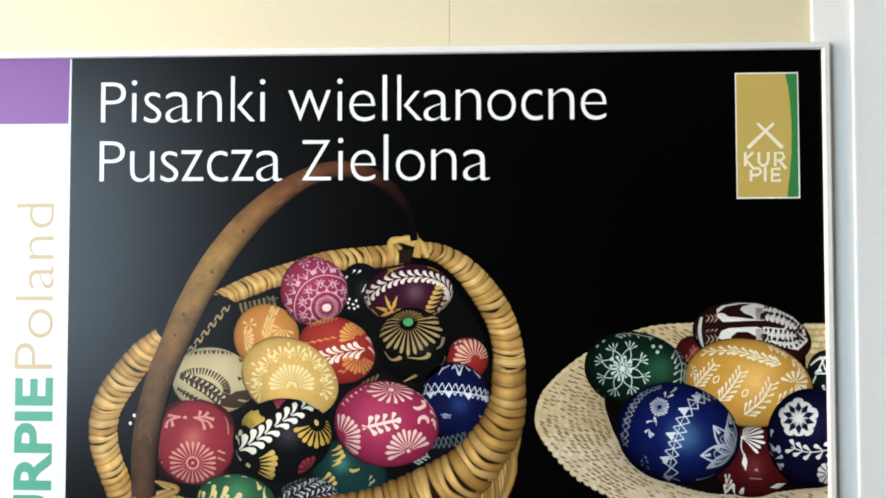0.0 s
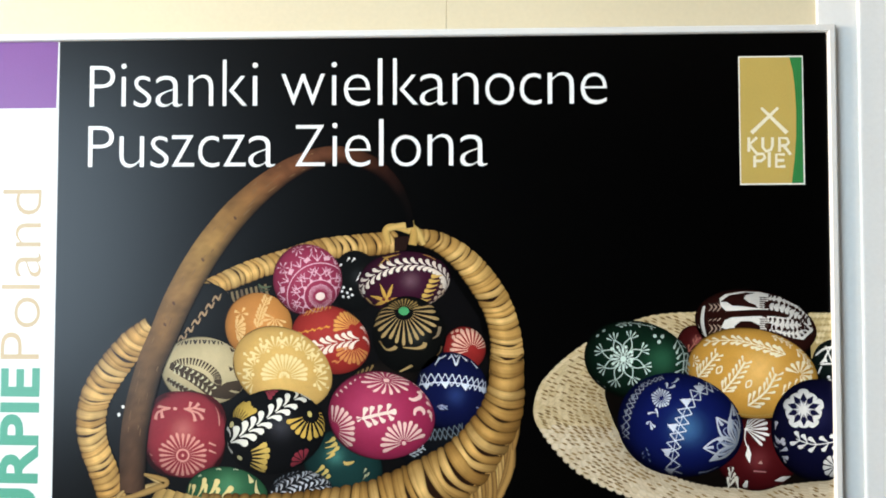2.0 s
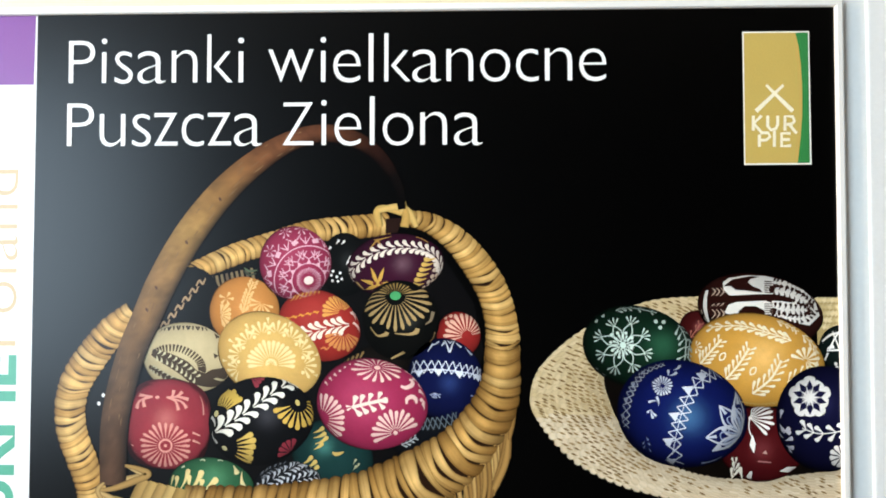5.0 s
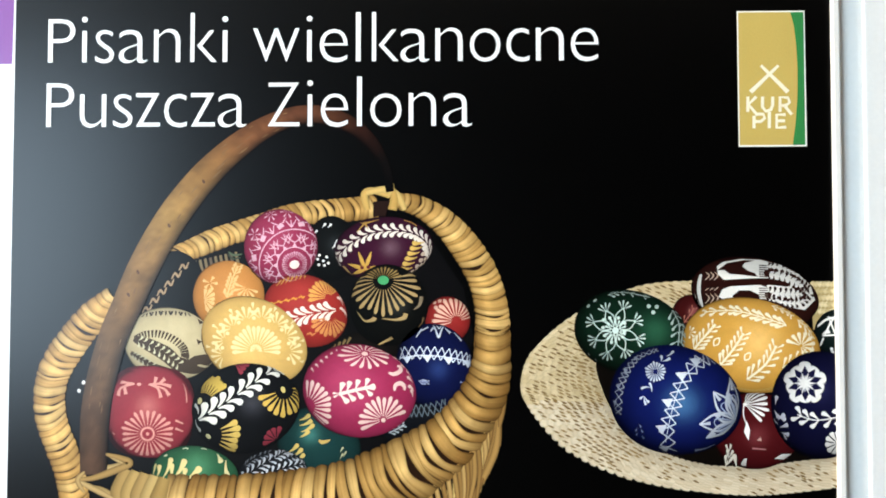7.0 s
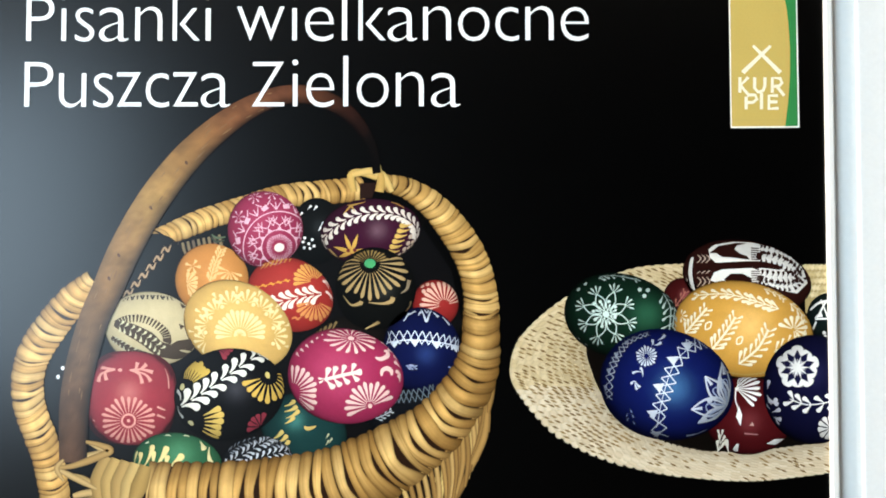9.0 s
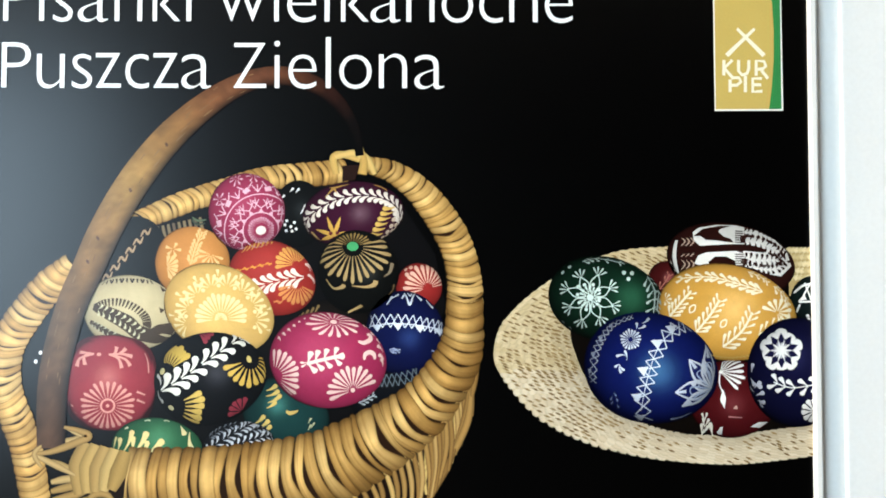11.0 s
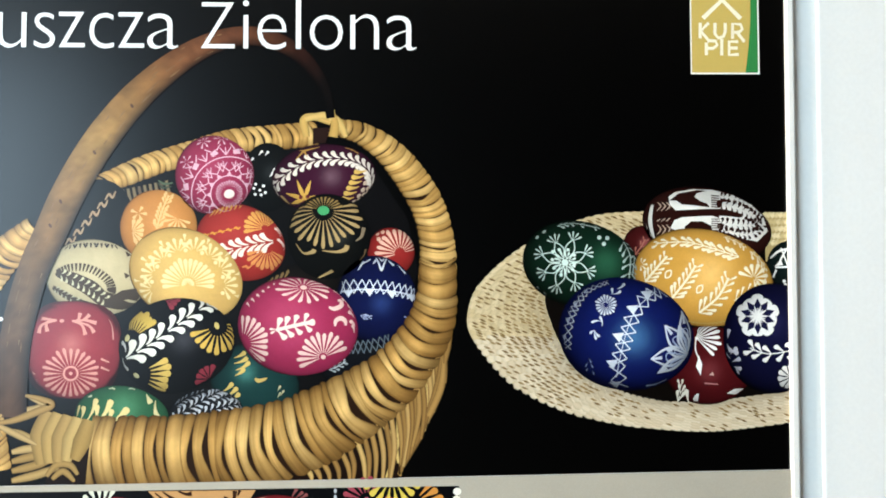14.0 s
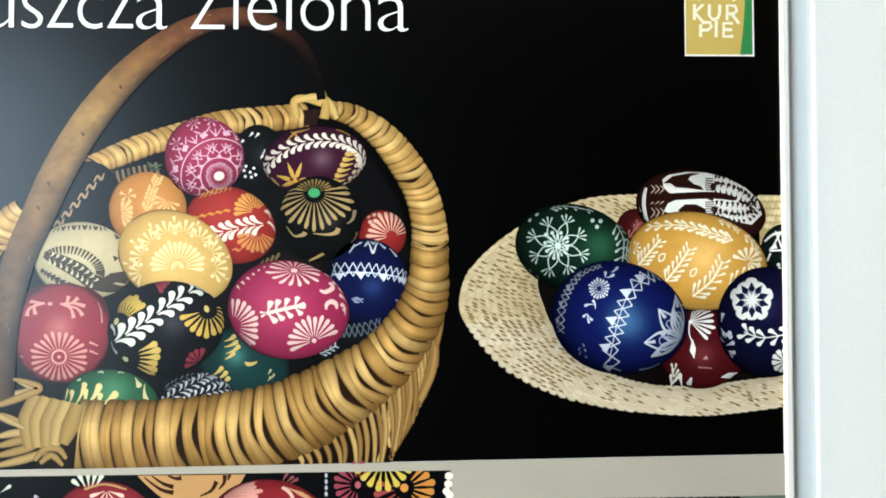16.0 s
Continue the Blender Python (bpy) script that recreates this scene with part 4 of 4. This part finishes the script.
m.rosette(late(296, 356), 7, 2, 22, 5, O, a0=20, a1=200)
m.rosette(late(222, 412), 6, 2, 16, 5, O, a0=-90, a1=60)
body, m = egg((-240.3, 72.9), 77, 63, 22, "b63028", 9, gloss=0.08, shine=(-0.1, -0.2), wide=0.2, deep=0.6, label="red egg with a white leaf garland in the photograph")
m.garland(P((468, 397), (432, 402), (395, 411), (360, 424)), 8, 16, 12, 9, "f6e0cc")
m.rosette(late(452, 374), 11, 6, 36, 7, "eda050", a0=172, a1=318)
m.rosette(late(456, 410), 10, 8, 36, 7, "e89050", a0=30, a1=165)
for i, (x, y) in enumerate(((471, 374), (477, 372), (484, 374), (476, 394), (481, 398), (486, 402))):
    m.comma(late(x + 9, y + 14), late(x, y), 4.5, "f4d0c0", 0.3)
for i in range(5):
    x, y = 345 + 14 * i, 385 - 3 * i
    m.ribbon(P((x - 6, y + 2), (x - 1, y - 1), (x + 3, y + 1), (x + 7, y - 2)), (1, 3.6, 3.6, 1), "e8963c")
m.ribbon(P((411, 443), (418, 441), (422, 444), (429, 439)), (2, 4, 4, 1), "e8864c")
for i in range(7):
    m.comma(late(352 + 9 * i, 352 - 2.4 * i), late(360 + 8 * i, 340 - 2.2 * i), 5, "e09a4a", 0.2)
body, m = egg((12.6, 88.5), 40, 42, 0, "a82a26", 8, gloss=0.04, deep=0.9, label="small red egg with pale rays in the photograph")
m.rosette(late(693, 418), 13, 9, 42, 6.5, "f0b8a0", a0=165, a1=345)
m.dots(P((652, 383), (662, 380), (672, 382), (655, 393), (664, 391)), 3.6, "f0b8a0")
body, m = egg((-91.6, 61.7), 70, 72, 0, "0b0c0a", 10, gloss=0.03, shine=(0.2, 0.0), label="black egg with tan rays and green dot in the photograph")
m.rosette((-101.8, 17.7), 17, 18, 64, 6.8, T, a0=-12, a1=192, squash=0.95)
m.rosette((-101.8, 17.7), 12, 12, 34, 4, "a8854e", a0=200, a1=340, squash=0.7)
m.disc(*(-101.8, 17.7), 10, 8, "27a86a")
m.ribbon([(-147.8, 73.8), (-134.7, 89.8), (-119.6, 87.7), (-116.6, 83.7)], (1, 3, 7, 8), T)
m.ribbon([(-103.6, 85.7), (-79.5, 87.7), (-64.5, 83.7), (-61.5, 76.7)], (1, 4, 8, 8), T)
m.ribbon([(-47.5, 69.7), (-37.4, 61.6), (-33.5, 46.6)], (1, 5, 7), "9a8468")
m.ribbon([(-39.4, 101.6), (-31.4, 93.6), (-29.4, 83.6)], (1, 4, 5), "8a6a4a")
body, m = egg((-139.5, 149.7), 66, 42, -15, "15100d", 9, gloss=0.0, label="dark egg with tan strokes in the photograph")
for i in range(7):
    m.petal(lay(556 + 9 * i, 640 - 4 * i)[0], lay(556 + 9 * i, 640 - 4 * i)[1], -62, 22, 5, "8d7148")
m.ribbon([(-109.4, 131.6), (-89.4, 121.6), (-75.4, 113.6)], (2, 5, 7), T)
body, m = egg(late(150, 462), 83, 64, 8, "c4b086", 9, gloss=0.06, wide=0.2, deep=0.4, label="cream egg with brown fern pattern in the photograph")
D = "4a3a2c"
arc = smooth(P((80, 446), (100, 437), (130, 436), (158, 446), (180, 464), (186, 484), (180, 500)), 4)
for i, (x, y) in enumerate(arc[:-1]):
    X, Y = arc[i + 1]
    L = math.hypot(X - x, Y - y)
    m.ribbon([(x, y), (x - (Y - y) / L * 15, y + (X - x) / L * 13)], (4.4, 2.2), D, soft=1)
m.ribbon(P((78, 452), (105, 462), (140, 480), (165, 500), (205, 512), (240, 517)), (8, 22, 27, 24, 15, 8), D)
m.ribbon(P((72, 478), (92, 490), (116, 503), (150, 512)), (7, 11, 11, 7), D)
m.above()
m.garland(P((86, 455), (116, 467), (145, 484), (168, 502)), 9, 4, 8, 4.6, "cabf98")
m.garland(P((76, 480), (94, 491), (118, 504)), 6, 3, 5, 3.6, "b8ae8c")
m.poly(P((180, 494), (196, 484), (222, 480), (238, 500), (236, 510), (206, 500), (184, 506)), D)
m.poly(P((203, 412), (216, 420), (206, 424)), D)
m.poly(P((200, 452), (211, 457), (203, 463)), D)
for i in range(15):
    x = 96 + 6.4 * i
    m.ribbon(P((x, 400 - 1.5 * math.sin(i / 4)), (x + 3 * (i % 3 - 1), 410 - 3 * math.sin(i / 5))), (4, 2), "3c3430", soft=1)
body, m = egg((-330.5, 127), 98, 75, 24, "e0ae60", 11, gloss=0.09, shine=(-0.05, 0.0), wide=0.2, glow="ffeaa0", deep=0.35, label="yellow egg with pale rosette in the photograph")
C = "f0d698"
hub = late(314, 474)
m.rosette(hub, 16, 14, 45, 7.2, C, a0=176, a1=364, heart=0)
m.rosette(hub, 9, 3, 11, 4, C, a0=180, a1=360)
for i in range(8):
    a = 172 + 27 * i
    x, y = hub[0] + 58 * math.cos(radians(a)), hub[1] + 56 * math.sin(radians(a))
    m.rosette((x, y), 5, 5, 25, 6, C, a0=a - 62, a1=a + 62)
    m.disc(hub[0] + 60 * math.cos(radians(a + 13)), hub[1] + 58 * math.sin(radians(a + 13)), 3.4, 3.4, C)
    m.petal(hub[0] + 80 * math.cos(radians(a + 13)), hub[1] + 74 * math.sin(radians(a + 13)), a + 13, 12, 6, C)
body, m = egg((-11.3, 169.3), 68, 75, 0, "0a1646", 10, deep=1.2, gloss=0.2, shine=(0.10, 0.08), wide=0.04, glow="4878c8", label="navy blue egg with white lattice band in the photograph")
m.zigzag(P((586, 478), (625, 477), (665, 479), (700, 486), (724, 492)), 6, 23, 1.7, B)
m.ribbon(P((588, 487), (630, 482), (680, 486), (720, 494)), (1.8, 1.8, 1.8, 1.8), B)
for x, y in ((600, 484), (638, 482), (678, 486), (714, 492)):
    m.poly(P((x - 9, y), (x + 9, y + 1), (x + 1, y + 13)), B)
m.sprig(P((622, 529), (630, 531), (640, 532)), 3, 11, 3, "a8b4d0", spread=30, stem=1)
m.ribbon(P((700, 531), (709, 534)), (3, 2), "8a98c0", soft=1)
for x, y, X, Y in ((618, 448, 628, 432), (628, 436, 640, 428), (645, 437, 650, 430), (672, 430, 682, 440), (690, 438, 703, 454)):
    m.ribbon(P((x, y), (X, Y)), (1.6, 4), B, soft=1)
m.ribbon(P((650, 425), (655, 436), (660, 448), (665, 436), (670, 425)), (2, 2.6, 4, 2.6, 2), B)
m.ribbon(P((656, 425), (661, 432), (665, 425)), (1.6, 2.4, 1.6), B)
body, m = egg((-41.1, 260.6), 72, 52, -20, "0d1015", 9, gloss=0.0, label="black egg with grey lattice in the photograph")
m.zigzag([(-57.1, 248.8), (-24.2, 246.7), (12.7, 236.7)], 4, 22, 1.8, "5c6a70")
m.sprig([(-91.0, 286.5), (-77.0, 280.6), (-63.1, 272.6)], 4, 12, 4, "a9b6b6", spread=45)
m.sprig([(-178.7, 326.5), (-170.7, 320.5), (-166.8, 314.5)], 2, 10, 4, "9aa8a8", spread=45)
m.dots([(-141.8, 317.4), (-136.8, 324.3), (-79.0, 304.3)], 3, "c4ccca")
body, m = egg((-214.8, 306.8), 76, 62, 20, "0a3a38", 9, gloss=0.32, glow="4fb8a8", shine=(-0.2, -0.22), wide=0.04, deep=1.0, label="dark teal egg with yellow strokes in the photograph")
for x, y, X, Y in ((403, 600, 414, 596), (403, 610, 418, 606), (406, 622, 422, 614), (404, 632, 413, 626), (380, 661, 392, 652), (388, 668, 400, 660), (396, 674, 404, 670)):
    m.comma(late(x - 6, y + 4), late(X, Y), 8, "d3b262", 0.15)
m.ribbon(P((434, 641), (440, 645), (450, 643), (456, 640)), (3, 7, 5, 1), "c4a45c")
for x, y in ((474, 664), (480, 672), (474, 676)):
    m.petal(*late(x, y), -60, 11, 4, "b8b48c")
body, m = egg(late(511, 549), 101, 82, 9, "b42c54", 13, gloss=0.16, shine=(-0.15, -0.1), wide=0.2, deep=0.65, label="magenta egg with pale flowers in the photograph")
R = "f6c8bc"
m.rosette(late(521, 479), 16, 9, 46, 7.2, R, heart=6, squash=0.6, turn=6, bend=0.14)
m.sprig(P((472, 555), (500, 548), (532, 541)), 4, 22, 11, "f8dccc", spread=62, stem=6, taper=0.8, bend=0.05)
m.petal(*late(516, 544), -8, 24, 12, "f8dccc")
for a in (150, 185):
    m.petal(*late(474, 554), a, 13, 4, "f8dccc")
m.rosette(late(556, 603), 12, 7, 42, 7, R, a0=158, a1=338, heart=4)
m.rosette(late(410, 578), 11, 16, 47, 7.4, R, a0=-88, a1=54, bend=-0.06)
m.ribbon(P((566, 514), (576, 517), (588, 511), (588, 503), (582, 502)), (3, 7, 8, 6, 3), R)
m.ribbon(P((577, 548), (579, 538), (588, 534), (595, 539), (596, 547)), (3, 7, 8, 7, 3), R)
for x, y, X, Y in ((600, 493, 582, 480), (608, 505, 594, 498), (614, 520, 606, 510), (617, 534, 604, 523), (616, 548, 606, 540), (612, 560, 610, 548)):
    m.comma(late(x, y), late(X, Y), 7, R, 0.15)
for i in range(6):
    m.comma(late(424 + 9 * i, 513 - 8.4 * i), late(418 + 10 * i, 506 - 7 * i), 5, R, 0.2)
body, m = egg(late(110, 590), 78, 81, 4, "a4323c", 13, gloss=0.22, shine=(-0.05, -0.12), wide=0.05, deep=0.5, blunt=0.0, square=2.9, glow="ffb8a0", label="red egg with a pale flower in the photograph")
S = "e29486"
m.rosette(late(105, 632), 24, 15, 46, 6.2, S, squash=0.9)
m.ribbon([(late(105, 632)[0] + 11.5 * math.cos(radians(a)), late(105, 632)[1] + 11 * math.sin(radians(a))) for a in range(0, 361, 30)], (3.6, 3.6), S, soft=2)
m.disc(*late(105, 632), 3, 3, S)
for tip, mid in (((122, 524), (118, 536)), ((139, 527), (126, 537)), ((151, 542), (130, 537)), ((131, 563), (125, 546)), ((147, 559), (136, 546))):
    m.ribbon([late(107, 538), late(*mid), late(*tip)], (2.4, 3.6, 7), S)
for tip, mid in (((52, 533), (64, 535)), ((63, 557), (62, 541)), ((48, 560), (54, 545))):
    m.ribbon([late(80, 537), late(*mid), late(*tip)], (3, 4, 7), S)
m.disc(*late(89, 538), 4, 3, S)
for x, y in ((167, 609), (167, 624)):
    m.ribbon(P((x - 8, y - 3), (x + 7, y + 3)), (4, 2.4), S, soft=1)
m.ribbon(P((177, 532), (180, 552), (181, 572)), (2.6, 2.6, 2), S)
for y in (632, 650):
    m.ribbon(P((33, y), (40, y + 2)), (4, 3), S, soft=1)
body, m = egg((-344.6, 243.8), 97, 79, -12, "0b0b0d", 14, gloss=0.05, shine=(0.12, -0.1), wide=0.04, label="black egg with a white leaf garland and yellow flowers in the photograph")
m.garland(P((202, 606), (250, 576), (300, 541), (350, 508), (382, 492)), 11, 22, 15.5, 14, "f1ecdc", taper=0.6)
m.rosette(late(368, 548), 11, 16, 46, 9.4, "dcae50", a0=-12, a1=162)
m.disc(*late(366, 547), 4, 6, "dcc070", -20)
m.rosette(late(218, 634), 6, 28, 60, 11, "dcb45c", a0=-24, a1=32)
m.disc(*late(222, 636), 5.5, 4, "d8cc98", 35)
m.rosette(late(212, 572), 7, 17, 53, 10, "d9b050", a0=-98, a1=-38)
m.disc(*late(206, 569), 4, 6, "d8c88c", 15)
m.rosette(late(270, 491), 4, 4, 30, 8.5, "a83c48", a0=0, a1=56)
m.rosette(late(353, 642), 5, 3, 24, 9, "9c3440", a0=165, a1=285)
m.comma(late(203, 594), late(196, 577), 7, "d0cdc4", 0.3)
m.comma(late(196, 605), late(203, 625), 8, "d0cdc4", 0.3)
body, m = egg((-433.8, 363.2), 78, 52, 5, "1a5c3c", 15, gloss=0.12, shine=(0.05, -0.2), wide=0.1, deep=0.6, label="green egg with yellow strokes in the photograph")
for x, y, X, Y, w in ((112, 712, 118, 691, 7), (124, 712, 128, 694, 8), (134, 716, 150, 681, 9), (148, 718, 152, 692, 9), (150, 722, 176, 684, 11), (168, 722, 178, 700, 9), (172, 722, 204, 698, 12), (186, 724, 198, 714, 9)):
    m.comma(late(x, y), late(X, Y), w, "dcc584", 0.12)
m.petal(*late(240, 668), 65, 18, 10, "d8c890")
m.comma(late(257, 680), late(259, 708), 9, "d8c890", 0.15)
for x in (178, 214):
    m.ribbon(P((x - 5, 659), (x + 1, 657), (x + 6, 660)), (2, 4, 2), "c8cfa8")
m.ribbon(P((136, 673), (143, 671)), (3, 4), "c8cfa8", soft=1)
body, m = egg((-296.5, 358.6), 62, 42, -8, "16181c", 15, gloss=0.0, label="black egg with white fern strokes in the photograph")
m.garland(P((284, 716), (318, 694), (352, 674), (372, 662)), 10, 8, 8, 4.6, "b4b8bc")
m.garland(P((322, 716), (352, 700), (384, 690), (412, 686)), 9, 7, 8, 4.8, "c0c4c8")
m.garland(P((292, 690), (312, 676), (344, 664)), 7, 5, 6, 3.4, "80868c")
m.garland(P((372, 676), (392, 672), (410, 678)), 5, 5, 6, 3.6, "9aa0a6")
# ---- the grey band and the smaller photographs under it ----
k = Ink(40)
k.poly([PHOTO_BL, PHOTO_BR, BR, BL], "b3aa99")
band = k.done("grey_band", board, "warm grey printed band under the photograph")
k = Ink(41)
k.poly([(-728.8, 485.5), (127.1, 480.9), (131.7, 712.5), (-725.1, 712.3)], "06070a")
small = k.done("small_photograph", board, "smaller printed photograph of painted eggs")
k = Ink(41)
k.poly([(378.1, 529.6), (616.2, 528.4), (616.2, 720.3), (378.1, 718.4)], "0c0b09")
k.done("small_photograph", board, "dark smaller printed photograph")
k = Ink(41)
k.poly([(616.7, 528.4), (694.0, 527.3), (693.7, 721.6), (616.7, 720.3)], "5f6f60")
k.done("green_panel", board, "grey-green printed panel")
k = Strands(42, small, "printed_bar")
for x in range(12):
    k.ribbon([(lay_low(1150 + 13 * x, 880)), (lay_low(1151 + 13 * x, 892))], (5, 5), random.choice(("8a826a", "3a3428", "b0a88c")), soft=1)
k = Strands(42, small, "scallop")
for q in ((124.3, 490.3), (123.3, 503.4), (120.5, 515.5), (125.2, 522.1), (122.4, 533.3)):
    k.disc(*q, 7, 6.5, "ece6d4", n=12)


def lower_egg(at, a, b, ang, col, layer, label):
    """An egg of the smaller photograph, cut off by its upper edge."""
    body, m = egg(at, a, b, ang, col, layer, gloss=0.05, label=label)
    return body, m


body, m = lower_egg((-442.1, 565.7), 85, 72, 0, "a42e36", 42, "red egg in the smaller photograph")
m.rosette((-438.1, 508.7), 5, 3, 30, 7, "f3c8b0", a0=20, a1=160)
m.ribbon([(-474.7, 506.4), (-442.8, 497.6), (-406.1, 507.2)], (4, 5, 3), "e8b070")
k = Strands(42, small, "painted_leaf")
for q, a in (((-476.5, 506.4), -140), ((-472.9, 502.8), -118), ((-467.4, 502.8), -95), ((-461.9, 502.9), -78), ((-456.5, 503.0), -62)):
    k.petal(*q, a, 24, 8, "cfd0ba")
k.petal(*(-609.2, 510.5), -35, 20, 6, "c8ccb8")
k.petal(*(-547.4, 518.5), 190, 8, 6, "b8a8b8")
k = Ink(43)
k.poly(smooth([(-388.9, 485.2), (-372.2, 502.0), (-344.4, 524.4), (-304.7, 541.5), (-263.2, 538.3), (-231.0, 512.7), (-211.8, 484.6)], 6), "c9925c")
k.done("printed_egg", board, "orange egg with dark strokes in the smaller photograph")
k = Strands(44, small, "painted_stroke")
for line in ([(-365.0, 486.3), (-346.5, 498.6), (-329.9, 504.3)], [(-339.2, 485.7), (-326.3, 490.4), (-317.1, 489.6)], [(-377.8, 488.1), (-351.0, 507.7), (-329.8, 513.5)], [(-286.4, 519.5), (-268.0, 510.5), (-259.8, 495.7)], [(-256.0, 508.7), (-247.8, 498.6), (-246.0, 485.7)], [(-241.3, 494.1), (-238.6, 486.7), (-237.7, 484.8)]):
    k.ribbon(line, (2, 5, 8), "3a1c10")
body, m = lower_egg((-175.1, 569.0), 100, 76, 0, "a0262e", 44, "crimson egg with pale rays in the smaller photograph")
m.rosette((-254.1, 523.6), 11, 6, 66, 8, "eda090", a0=-55, a1=20)
m.ribbon([(-152.2, 506.1), (-141.0, 513.7), (-133.5, 524.9)], (5, 6, 5), "f0c0a8")
for q in ((-144.8, 506.2), (-137.3, 510.0), (-128.0, 515.7)):
    m.petal(*q, 25, 34, 8, "eda878")
k = Strands(42, small, "painted_petal")
for q, a in (((-152.2, 497.8), -60), ((-146.7, 499.7), -40), ((-141.1, 500.7), -28)):
    k.petal(*q, a, 18, 6, "8d4a48")
k.ribbon([(-79.6, 484.5), (-80.5, 505.0), (-77.6, 528.3)], (2, 2, 2), "2a2a2a")
for y in range(4):
    k.disc(*lay_low(578, 841 + 11 * y), 2.6, 4, "b8bcc0", n=8)
k.rosette((-27.2, 503.7), 11, 13, 39, 9, "a84450", a0=95, a1=300)
k.disc(*(-27.2, 503.7), 5, 6, "c05a68")
k.rosette((49.8, 509.2), 6, 17, 50, 12, "d88a3c", a0=-48, a1=46)
k.rosette((49.8, 509.2), 5, 17, 50, 11, "b04a44", a0=100, a1=190)
k.disc(*(49.8, 509.2), 7, 7, "e08e44")
k = Strands(43, small, "painted_petal")
k.rosette((15.0, 463.0), 8, 20, 50, 11, "d8b84c", a0=22, a1=158)
k = Ink(45)
k.poly([(-729.1, 477.2), (25.3, 468.0), (127.1, 466.7), (127.1, 480.9), (-728.8, 485.5)], "b3aa99")
k.done("grey_band", board, "warm grey printed strip between photographs")

# ---- the frame ----
rail("frame_top_rail", TL, TR, "slim white frame rail")
rail("frame_right_rail", TR, BR)
rail("frame_bottom_rail", BR, BL)
rail("frame_left_rail", BL, TL)
bm = bmesh.new()
box(bm, (TL[0] * U + 0.002, 0.0006, -BR[1] * U + 0.004), (TR[0] * U - 0.001, WALL - 0.002, -TL[1] * U - 0.004))
part("backing", bm, FELT, board, "grey backing board")
